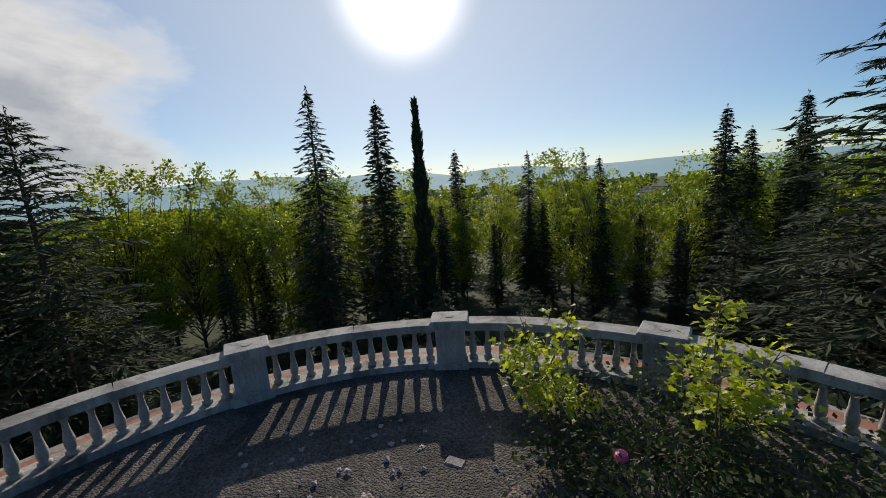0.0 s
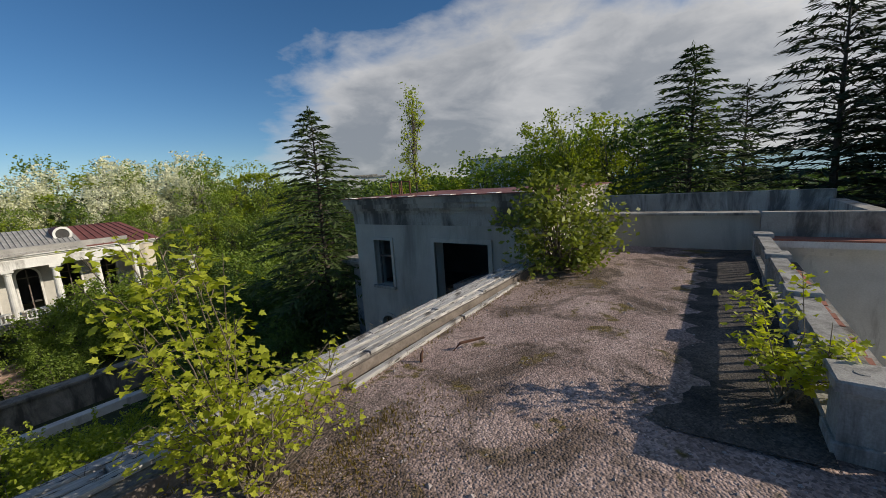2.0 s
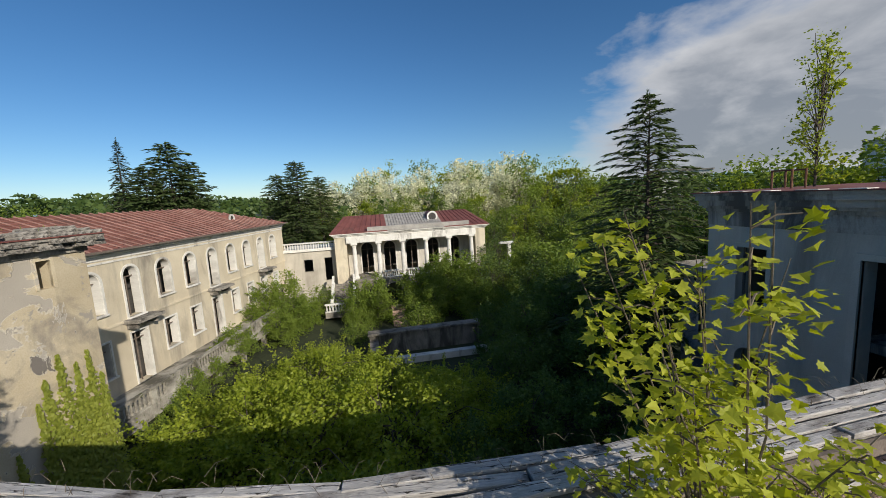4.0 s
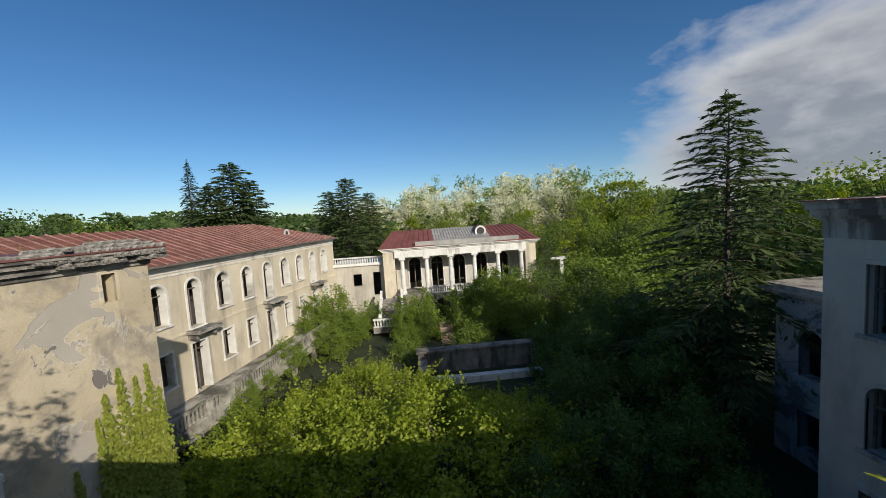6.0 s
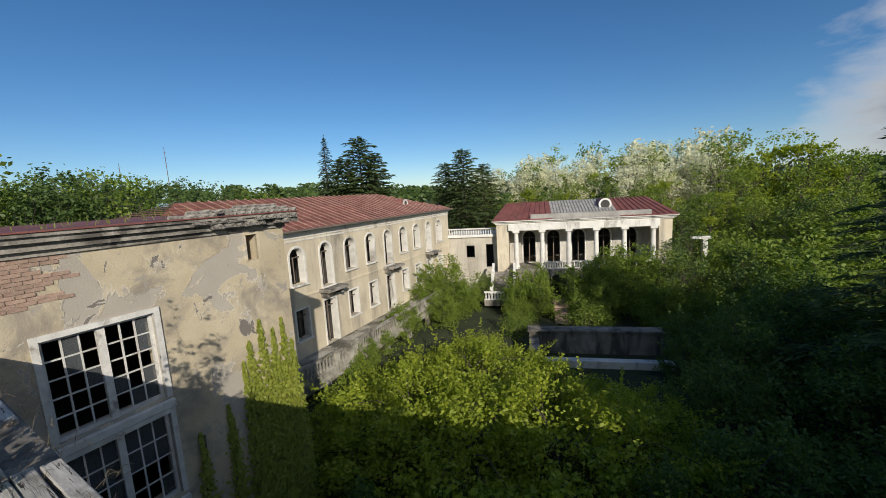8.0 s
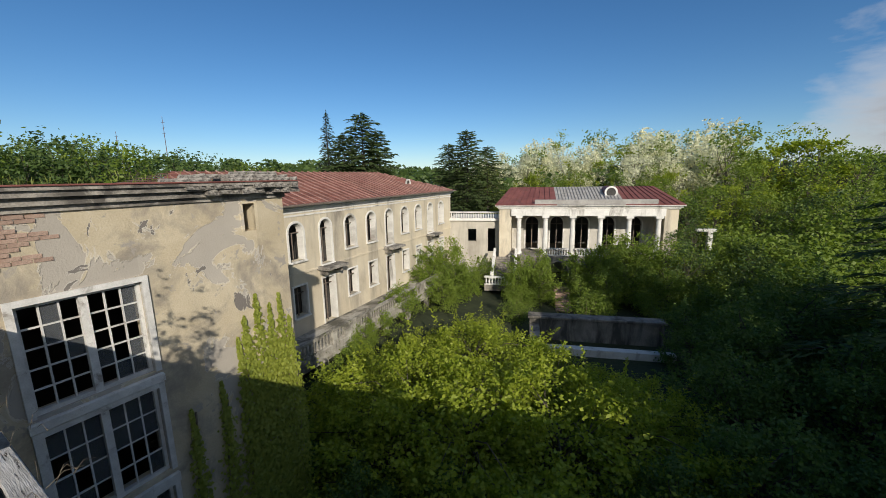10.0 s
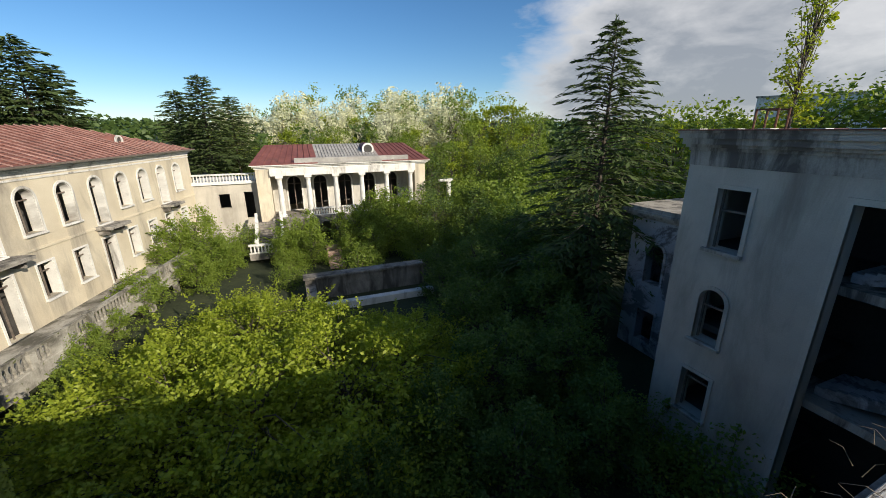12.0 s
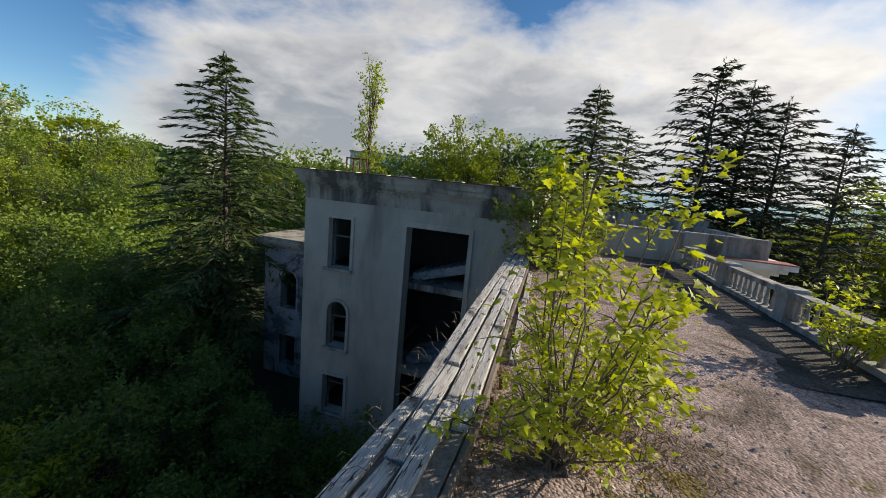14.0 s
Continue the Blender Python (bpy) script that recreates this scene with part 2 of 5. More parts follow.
BUSH_LEAF = foliage("parapet_bush_leaf", (0.10, 0.135, 0.022), (0.27, 0.30, 0.055), 0.36)
BLOSSOM = foliage("blossom", (0.42, 0.44, 0.24), (0.85, 0.83, 0.66), 0.40)
LOBED = foliage("young_lobed_leaf", (0.27, 0.32, 0.025), (0.50, 0.52, 0.07), 0.45)
OLIVE = foliage("olive_leaf", (0.12, 0.16, 0.03), (0.28, 0.32, 0.08), 0.35)
IVY = foliage("ivy_leaf", (0.14, 0.19, 0.025), (0.30, 0.33, 0.06), 0.30)
MOSS = foliage("moss_tuft", (0.09, 0.075, 0.014), (0.22, 0.15, 0.03), 0.2)

glass = bpy.data.materials.new("dusty_glass")
glass.use_nodes = True
_n = Nodes(glass.node_tree)
_p = _n.add("ShaderNodeBsdfPrincipled", ins={"Base Color": (0.10, 0.11, 0.12, 1), "Roughness": 0.22, "Alpha": 0.55})
_n.add("ShaderNodeOutputMaterial", ins={0: _p.outputs[0]})
WOOD_LEAF = foliage("woodland_leaves", (0.12, 0.16, 0.018), (0.28, 0.32, 0.040), 0.48)
DARK_LEAF = foliage("dark_bush_leaf", (0.018, 0.032, 0.010), (0.065, 0.088, 0.024), 0.2, 0.75)
PINK = surface("pink_plastic", (0.75, 0.08, 0.20), (0.80, 0.12, 0.25), 3, 30, 0.5, 0.1)

# ---- mesh helpers ----


class Shape:
    """Points and faces gathered piece by piece."""

    def __init__(self):
        self.v, self.f = [], []

    def add(self, verts, faces, m=None):
        k = len(self.v)
        self.v += [tuple(m @ Vector(p)) for p in verts] if m else [tuple(p) for p in verts]
        self.f += [tuple(i + k for i in face) for face in faces]
        return self

    def box(self, x0, x1, y0, y1, z0, z1, m=None):
        vs = [(x, y, z) for z in (z0, z1) for x, y in ((x0, y0), (x1, y0), (x1, y1), (x0, y1))]
        return self.add(vs, [(3, 2, 1, 0), (4, 5, 6, 7), (0, 1, 5, 4), (1, 2, 6, 5), (2, 3, 7, 6), (3, 0, 4, 7)], m)

    def chamfer(self, x0, x1, y0, y1, z0, z1, c, m=None):
        """A box whose upper edges are worn off."""
        vs = [(x0, y0, z0), (x1, y0, z0), (x1, y1, z0), (x0, y1, z0), (x0, y0, z1 - c), (x1, y0, z1 - c), (x1, y1, z1 - c), (x0, y1, z1 - c),
              (x0 + c, y0 + c, z1), (x1 - c, y0 + c, z1), (x1 - c, y1 - c, z1), (x0 + c, y1 - c, z1)]
        fs = [(3, 2, 1, 0), (8, 9, 10, 11)]
        for a in (0, 4):
            fs += [(a + i, a + (i + 1) % 4, a + 4 + (i + 1) % 4, a + 4 + i) for i in range(4)]
        return self.add(vs, fs, m)

    def lathe(self, profile, seg=10, m=None, square=False):
        vs, fs = [], []
        for r, z in profile:
            for i in range(seg):
                a = 2 * math.pi * i / seg + (math.pi / seg if square else 0)
                vs.append((r * math.cos(a), r * math.sin(a), z))
        for j in range(len(profile) - 1):
            for i in range(seg):
                fs.append((j * seg + i, j * seg + (i + 1) % seg, (j + 1) * seg + (i + 1) % seg, (j + 1) * seg + i))
        fs += [tuple(range(seg))[::-1], tuple((len(profile) - 1) * seg + i for i in range(seg))]
        return self.add(vs, fs, m)

    def tube(self, pts, radii, seg=6):
        pts = [Vector(p) for p in pts]
        vs, fs = [], []
        for i, p in enumerate(pts):
            d = (pts[min(i + 1, len(pts) - 1)] - pts[max(i - 1, 0)]).normalized()
            u = d.orthogonal().normalized()
            w = d.cross(u)
            for k in range(seg):
                a = 2 * math.pi * k / seg
                vs.append(p + (u * math.cos(a) + w * math.sin(a)) * radii[i])
        for i in range(len(pts) - 1):
            for k in range(seg):
                fs.append((i * seg + k, i * seg + (k + 1) % seg, (i + 1) * seg + (k + 1) % seg, (i + 1) * seg + k))
        fs.append(tuple((len(pts) - 1) * seg + k for k in range(seg)))
        return self.add(vs, fs)

    def prism(self, outline, z0, z1):
        n = len(outline)
        vs = [(x, y, z0) for x, y in outline] + [(x, y, z1) for x, y in outline]
        fs = [tuple(range(n))[::-1], tuple(range(n, 2 * n))] + [(i, (i + 1) % n, n + (i + 1) % n, n + i) for i in range(n)]
        return self.add(vs, fs)

    def wall(self, u0, u1, z0, z1, y0, y1, holes=(), m=None):
        """A wall along x with real openings (a, b, bottom, top, arched)."""
        cuts = sorted({u0, u1, *(min(max(c, u0), u1) for h in holes for c in h[:2])})
        for a, b in zip(cuts, cuts[1:]):
            mid, z = (a + b) / 2, z0
            for h in sorted((h for h in holes if h[0] <= mid <= h[1]), key=lambda h: h[2]):
                if h[2] > z:
                    self.box(a, b, y0, y1, z, h[2], m)
                z = h[3]
            if z1 > z:
                self.box(a, b, y0, y1, z, z1, m)
        for a, b, lo, hi, arched in holes:
            if not arched:
                continue
            r, c, n = (b - a) / 2, (a + b) / 2, 10
            for i in range(n):
                t0, t1 = math.pi * i / n, math.pi * (i + 1) / n
                p, q = (c - r * math.cos(t0), hi - r + r * math.sin(t0)), (c - r * math.cos(t1), hi - r + r * math.sin(t1))
                vs = [(p[0], y0, p[1]), (q[0], y0, q[1]), (q[0], y0, hi), (p[0], y0, hi), (p[0], y1, p[1]), (q[0], y1, q[1]), (q[0], y1, hi), (p[0], y1, hi)]
                self.add(vs, [(0, 1, 2, 3), (7, 6, 5, 4), (0, 4, 5, 1)], m)
        return self

    def mesh(self, name, material, smooth=False):
        me = bpy.data.meshes.new(name)
        me.from_pydata(self.v, [], self.f)
        me.materials.append(material)
        if smooth:
            me.polygons.foreach_set("use_smooth", [True] * len(me.polygons))
        me.update()
        return me


def part(name, shape, material, parent=None, label="", m=None, smooth=False):
    """One mesh object, under a thing or a part if a parent is given."""
    me = shape.mesh(name, material, smooth) if isinstance(shape, Shape) else shape
    ob = new(name, me)
    if parent:
        ob.parent = parent
    if m:
        ob.matrix_basis = m
    return tagged(ob, label)


def thing(name, label, category, m=None, group="", kind=""):
    ob = new(name)
    ob.empty_display_size = 0.2
    if m:
        ob.matrix_basis = m
    return tagged(ob, label, category, group, kind)


def card_mesh(name, centers, along, across, material, fold=0.15):
    """Many small four-sided leaves: centre, half length vector and half width vector of each."""
    c, l, w = (np.asarray(a, float) for a in (centers, along, across))
    up = np.cross(l, w)
    up /= np.linalg.norm(up, axis=1, keepdims=True) + 1e-9
    lift = up * np.linalg.norm(w, axis=1, keepdims=True) * fold
    v = np.stack([c - l, c + w + lift, c + l, c - w + lift], 1).reshape(-1, 3)
    n = len(c)
    me = bpy.data.meshes.new(name)
    me.vertices.add(4 * n)
    me.vertices.foreach_set("co", v.ravel())
    me.loops.add(4 * n)
    me.loops.foreach_set("vertex_index", np.arange(4 * n))
    me.polygons.add(n)
    me.polygons.foreach_set("loop_start", np.arange(0, 4 * n, 4))
    me.polygons.foreach_set("loop_total", np.full(n, 4))
    me.materials.append(material)
    me.update(calc_edges=True)
    return me


def random_dirs(rng, n, flat=1.0):
    d = rng.normal(size=(n, 3)) * (1, 1, flat)
    return d / (np.linalg.norm(d, axis=1, keepdims=True) + 1e-9)


def leaves_round(rng, centers, size, slim=0.6):
    """Vectors for leaves that lie about level, each turned its own way."""
    n = len(centers)
    l = random_dirs(rng, n, 0.6)
    w = np.cross(l, random_dirs(rng, n) + (0, 0, 0.25))
    w /= np.linalg.norm(w, axis=1, keepdims=True) + 1e-9
    s = size * rng.uniform(0.6, 1.3, (n, 1))
    return l * s, w * s * slim

# ---- plan ----
# The court opens along +y; the terrace floor is at 0.
APSE = Vector((0.31, -0.58))
APSE_R = 4.05
GROUND = -8.6
INNER = [(-9.2, 8.25), (-6.8, 7.3), (-4.8, 6.55), (-3.0, 5.88), (-1.6, 5.42), (0.0, 5.12), (1.6, 5.08), (4.0, 5.16), (7.0, 5.22), (10.2, 5.28)]


def along(line, step):
    """Points on a line of straight pieces, evenly apart, with the heading of each."""
    out, left = [], 0.0
    for a, b in zip(line, line[1:]):
        a, b = Vector(a), Vector(b)
        d, run = (b - a).normalized(), (b - a).length
        s = left
        while s < run:
            out.append((a + d * s, d))
            s += step
        left = s - run
    return out


def aside(line, off):
    """The line shifted sideways."""
    pts = [Vector(p) for p in line]
    out = []
    for i, p in enumerate(pts):
        d = (pts[min(i + 1, len(pts) - 1)] - pts[max(i - 1, 0)]).normalized()
        out.append(p + Vector((-d.y, d.x)) * off)
    return out


def strip(line, w0, w1, z0, z1):
    """A band of wall that follows a line, from w0 to w1 beside it."""
    s, a, b = Shape(), aside(line, w0), aside(line, w1)
    n = len(line)
    vs = [(*p, z) for row, z in ((a, z0), (b, z0), (b, z1), (a, z1)) for p in row]
    fs = [(k * n + i, k * n + i + 1, (k + 1) % 4 * n + i + 1, (k + 1) % 4 * n + i) for k in range(4) for i in range(n - 1)]
    fs += [(0, n, 2 * n, 3 * n), (n - 1, 4 * n - 1, 3 * n - 1, 2 * n - 1)]
    return s.add(vs, fs)


def arc(a0, a1, r, n):
    return [APSE + Vector((math.cos(radians(a0 + (a1 - a0) * i / n)), math.sin(radians(a0 + (a1 - a0) * i / n)))) * r for i in range(n + 1)]


# ---- terrace ----
rim = arc(4, -184, APSE_R + 0.25, 40)
floor_outline = [(13.2, -0.15), (13.2, 5.6)] + [tuple(p) for p in reversed(aside(INNER, -0.15))] + [(-9.6, 7.6), (-13, 0.45)] + [tuple(p) for p in reversed(rim)]
_s = Shape()
_s.prism(floor_outline, -0.5, 0.0)
floor = part("floor", _s, GRAVEL)
tagged(floor, "gravel-covered flat roof terrace with moss and dirt", "roof terrace", kind="structure")

_s = Shape()
_s.prism([tuple(p) for p in arc(6, -186, APSE_R + 0.1, 40)], GROUND - 0.5, -0.5)
apse_wall = part("wall_apse", _s, GREY_PLASTER)
tagged(apse_wall, "curved plaster wall below the terrace", "wall", kind="structure")
_s = strip(aside(INNER, -0.2), -0.3, 0.3, GROUND - 0.5, -0.5)
tagged(part("wall_court", _s, GREY_PLASTER), "plaster court wall of the main building", "wall", kind="structure")
_s = Shape().box(3.4, 13.0, -0.1, 0.2, GROUND - 0.5, -0.5).box(-12.6, -3.2, 0.1, 0.4, GROUND - 0.5, -0.5)
tagged(part("wall_garden", _s, GREY_PLASTER), "plaster garden wall of the main building", "wall", kind="structure")

# dark drift of soil along the balustrade
_s = Shape()
outer, inner = arc(8, -186, 3.95, 160), arc(8, -186, 1.9, 160)
inner = [p + (outer[i] - p) * (1 - min(1.0, i / 16, (160 - i) / 16)) for i, p in enumerate(inner)]
inner = [p + (APSE - p).normalized() * (0.75 * noise.fractal((p.x * 1.6, p.y * 1.6, 0.0), 0.6, 2.0, 5)) for p in inner]
k = len(outer)
_s.add([(*p, 0.06) for p in outer] + [(*p, 0.003) for p in inner], [(i, i + 1, k + i + 1, k + i) for i in range(k - 1)])
_line = [Vector((3.9 + 0.1 * i, 0.20 + 0.018 * (0.1 * i))) for i in range(92)]
_far = [p + Vector((0, 1.05 + 0.5 * noise.fractal((p.x * 1.1, 3.0, 0.0), 0.6, 2.0, 5))) for p in _line]
_k = len(_line)
_s.add([(*p, 0.05) for p in _line] + [(*p, 0.0045) for p in _far], [(i, i + 1, _k + i + 1, _k + i) for i in range(_k - 1)])
tagged(part("soil_drift", _s, SOIL), "dark drift of soil along the balustrade foot", "soil", kind="stuff")

# ---- balustrade ----
BAL_PROFILE = [(0.050, 0.0), (0.050, 0.03), (0.030, 0.04), (0.036, 0.055), (0.044, 0.10), (0.043, 0.14), (0.031, 0.21), (0.024, 0.28), (0.024, 0.31), (0.034, 0.325), (0.026, 0.335), (0.044, 0.35), (0.044, 0.38)]
bal_mesh = Shape().lathe(BAL_PROFILE, 10).mesh("baluster", BALUSTER, True)
pier_base = Shape().chamfer(-0.20, 0.20, -0.17, 0.17, 0.0, 0.14, 0.012).mesh("base", BALUSTER)
pier_shaft = Shape().box(-0.165, 0.165, -0.14, 0.14, 0.13, 0.57).mesh("shaft", BALUSTER)
pier_cap = Shape().chamfer(-0.22, 0.22, -0.185, 0.185, 0.565, 0.655, 0.015).lathe([(0.05, 0.655), (0.05, 0.66)], 8).mesh("cap", BALUSTER)


def rail_piece(line, parent, z0, z1, half, name):
    part(name, strip(line, -half, half, z0, z1), BALUSTER, parent)


def balustrade_bay(p, q, centre=None, count=11):
    """A bay between two piers, straight or round a centre: plinth, rail in two lengths and balusters."""
    bay = thing("balustrade", "weathered grey concrete balustrade with turned balusters on the terrace edge", "balustrade", group="terrace balustrade")
    p, q = Vector(p), Vector(q)

    def at(f):
        v = p.lerp(q, f)
        if centre is not None:
            a0, a1 = math.atan2(*(p - centre).yx), math.atan2(*(q - centre).yx)
            while a1 - a0 > math.pi:
                a1 -= 2 * math.pi
            while a0 - a1 > math.pi:
                a1 += 2 * math.pi
            a, r = a0 + (a1 - a0) * f, (p - centre).length
            v = centre + Vector((math.cos(a), math.sin(a))) * r
        return v

    gap = 0.17 / (q - p).length
    line = [at(gap + (1 - 2 * gap) * i / 8) for i in range(9)]
    rail_piece(line, bay, 0.0, 0.135, 0.13, "plinth")
    rail_piece(line[:5], bay, 0.515, 0.605, 0.115, "rail")
    rail_piece([line[4] + (line[5] - line[4]) * 0.02, *line[5:]], bay, 0.513, 0.600, 0.116, "rail")
    for i in range(count):
        f = gap + (1 - 2 * gap) * (i + 0.5) / count
        ang = random.uniform(0, 6)
        part("baluster", bal_mesh, None, bay, "", Matrix.Translation((*at(f), 0.135)) @ pose(0, 0, 0, random.uniform(-1.5, 1.5), random.uniform(-1.5, 1.5), math.degrees(ang)))
    return bay


def pier(p, ang):
    ob = thing("balustrade_pier", "square grey concrete balustrade pier with chipped cap", "pier", pose(p[0], p[1], 0, 0, 0, ang), "balustrade piers")
    for name, mesh in (("base", pier_base), ("shaft", pier_shaft), ("cap", pier_cap)):
        part(name, mesh, None, ob)
    return ob


angles = [-5.5, -37, -69, -101, -133, -165]
pts = [APSE + Vector((math.cos(radians(a)), math.sin(radians(a)))) * APSE_R for a in angles]
for a, p in zip(angles, pts):
    pier(p, a + 90)
for p, q in zip(pts, pts[1:]):
    balustrade_bay(p, q, APSE)
corner_e, corner_w = Vector((4.32, 0.06)), Vector((-3.7, 0.1))
balustrade_bay(corner_e, pts[0], None, 2)
balustrade_bay(pts[-1], corner_w, None, 4)
for run in ([corner_e, Vector((6.88, 0.11)), Vector((9.44, 0.16)), Vector((12.0, 0.21))], [corner_w, Vector((-6.4, 0.2)), Vector((-9.2, 0.2)), Vector((-12.0, 0.2))]):
    for p in run:
        pier(p, 1 if p.x > 0 else 0)
    for p, q in zip(run, run[1:]):
        balustrade_bay(p, q, None, 10)

# tiled ledge outside the balustrade
_tile = Shape().chamfer(-0.15, 0.15, -0.36, 0.36, 0.0, 0.03, 0.008).mesh("tile", TERRACOTTA)
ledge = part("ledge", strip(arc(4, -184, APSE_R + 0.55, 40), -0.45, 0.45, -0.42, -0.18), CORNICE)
tagged(ledge, "tiled cornice ledge round the curved terrace", "ledge", kind="structure")
for i in range(62):
    a = 3 - 3.0 * i
    c = APSE + Vector((math.cos(radians(a)), math.sin(radians(a)))) * (APSE_R + 0.55)
    part("tile", _tile, None, ledge, "", pose(c.x, c.y, -0.16, 8 + random.uniform(-2, 2), 0, a + 90 + random.uniform(-3, 3)))
ledge2 = part("ledge", Shape().box(4.7, 12.8, -0.75, 0.05, -0.42, -0.18), CORNICE, None, "", pose(0, 0, 0, 0, 0, 1))
tagged(ledge2, "tiled cornice ledge outside the straight balustrade", "ledge", kind="structure")
for i in range(22):
    part("tile", _tile, None, ledge2, "", pose(4.95 + 0.36 * i, -0.34, -0.16, 8 + random.uniform(-2, 2), 0, random.uniform(-3, 3)))

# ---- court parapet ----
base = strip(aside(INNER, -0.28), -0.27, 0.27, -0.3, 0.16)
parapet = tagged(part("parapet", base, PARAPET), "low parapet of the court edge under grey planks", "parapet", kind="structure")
for w0, w1, z0, z1 in ((-0.60, -0.565, 0.0, 0.15),):
    part("side_board", strip(INNER, w0, w1, z0, z1), OLD_WOOD, parapet)
_rng = random.Random(11)
for row, (w, z) in enumerate(((-0.10, 0.20), (-0.235, 0.205), (-0.37, 0.20), (-0.50, 0.19))):
    line = aside(INNER, w)
    s = _rng.uniform(0, 0.8)
    run = along([tuple(p) for p in line], 0.05)
    i = int(s / 0.05)
    while i < len(run) - 4:
        n = int(_rng.uniform(1.1, 2.6) / 0.05)
        j = min(i + n, len(run) - 1)
        a, b = run[i][0], run[j][0]
        if _rng.random() < 0.94:
            d, L = (b - a), (b - a).length - 0.02
            hw = _rng.uniform(0.052, 0.064)
            sh = Shape().chamfer(-L / 2, L / 2, -hw, hw, -0.022, 0.022, 0.006)
            part("plank", sh, PLANK, parapet, "", Matrix.Translation((*(a + b) / 2, z + _rng.uniform(-0.012, 0.012))) @ pose(0, 0, 0, _rng.uniform(-4, 4), _rng.uniform(-0.5, 0.5), math.degrees(math.atan2(d.y, d.x)) + _rng.uniform(-0.7, 0.7)))
        i = j
# the loose batten along the gravel side, and iron stubs
for a, b in (((2.9, 4.38), (5.4, 4.5)), ((5.45, 4.48), (7.8, 4.58))):
    a, b = Vector(a), Vector(b)
    L = (b - a).length / 2
    part("batten", Shape().chamfer(-L, L, -0.045, 0.045, 0.0, 0.05, 0.006), PLANK, None, "weathered batten lying along the parapet foot", pose(*((a + b) / 2), 0.01, 0, 0, math.degrees(math.atan2((b - a).y, (b - a).x))))["category"] = "batten"
for x, y, dx, dy in ((3.85, 4.1, 0.05, 0.0), (4.3, 3.95, 0.35, -0.35), (2.35, 4.42, 0, 0.03), (1.9, 4.43, 0.02, 0.02)):
    st = part("iron_stub", Shape().tube([(0, 0, -0.05), (dx * 0.3, dy * 0.3, 0.10), (dx, dy, 0.14)], [0.022, 0.022, 0.018]), RUST, None, "short rusty iron pipe stub in the gravel", pose(x, y, 0))
    tagged(st, "", "pipe stub", "iron stubs")

# ---- left tower: wall along +y at x = 10.2 ----


def frame_of(a, b, lo, hi, t, d, arched=False):
    """A moulded surround round an opening, standing proud by d."""
    s = Shape()
    if arched:
        r, c = (b - a) / 2, (a + b) / 2
        s.box(a - t, a, -d, 0.06, lo, hi - r).box(b, b + t, -d, 0.06, lo, hi - r)
        n = 12
        for i in range(n):
            t0, t1 = math.pi * i / n, math.pi * (i + 1) / n
            vs = []
            for y in (-d, 0.06):
                for rr, tt in ((r, t0), (r, t1), (r + t, t1), (r + t, t0)):
                    vs.append((c - rr * math.cos(tt), y, hi - r + rr * math.sin(tt)))
            s.add(vs, [(0, 1, 2, 3), (7, 6, 5, 4), (0, 4, 5, 1), (3, 2, 6, 7), (0, 3, 7, 4), (1, 5, 6, 2)])
        return s
    return s.box(a - t, a, -d, 0.06, lo, hi + t).box(b, b + t, -d, 0.06, lo, hi + t).box(a, b, -d, 0.06, hi, hi + t)


def sill_of(a, b, lo, d=0.14):
    return Shape().chamfer(a - 0.12, b + 0.12, -d, 0.05, lo - 0.10, lo, 0.015)


def moulding(u0, u1, z, steps, m=None, shape=None, back=0.1):
    """A cornice of steps (depth out, height), from z upwards."""
    s = shape or Shape()
    for d, h in steps:
        s.box(u0 - d, u1 + d, -d, back, z, z + h)
        z += h
    return s


def block(parent, name, L, D, z0, z1, material, holes, thick=0.45):
    """Four walls of a building block: front along x at y = 0 with openings, depth D behind it."""
    part(name, Shape().wall(0, L, z0, z1, 0, thick, holes), material, parent)
    part("side_wall", Shape().box(0, thick, thick, D, z0, z1), material, parent)
    part("side_wall", Shape().box(L - thick, L, thick, D, z0, z1), material, parent)
    part("back_wall", Shape().box(thick, L - thick, D - thick, D, z0, z1), material, parent)
    # added dark sheet before the back wall, painted shade for the openings
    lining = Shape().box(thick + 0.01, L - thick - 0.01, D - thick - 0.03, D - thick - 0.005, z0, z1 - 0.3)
    part("lining", lining, INNER_SHADE, parent)


# local x runs along the wall, local -y points out to the court
M_LEFT = Matrix.Translation((10.2, 12.45, 0)) @ Matrix.Rotation(radians(-90), 4, "Z")
tower = thing("stair_tower", "grey plastered stair tower with broken windows and open stairwell", "building", M_LEFT)
# u = 12.45 - y
HB = (3.80, 5.82, -7.6, 0.40, False)
H1, H2, H3 = (0.98, 1.82, -1.32, 0.38, False), (1.05, 1.80, -4.18, -2.50, True), (0.98, 1.84, -6.72, -5.28, False)
block(tower, "front_wall", 7.6, 5.5, GROUND - 0.5, 1.35, GREY_PLASTER, [H1, H2, H3, HB])
for h in (H1, H2, H3):
    part("window_surround", frame_of(*h[:4], 0.11, 0.05, h[4]), GREY_PLASTER, tower)
    part("window_sill", sill_of(*h[:3]), STAIN_PLASTER, tower)
    w = part("window_frame", Shape().box(h[0], h[0] + 0.05, 0.2, 0.26, h[2], h[3] - 0.02).box(h[1] - 0.05, h[1], 0.2, 0.26, h[2], h[3] - 0.3).box(h[0] + 0.05, h[1] - 0.05, 0.2, 0.26, h[2] + 1.05, h[2] + 1.11), OLD_WOOD, tower, "broken dark window frame")
part("opening_surround", frame_of(*HB[:4], 0.14, 0.06), GREY_PLASTER, tower)
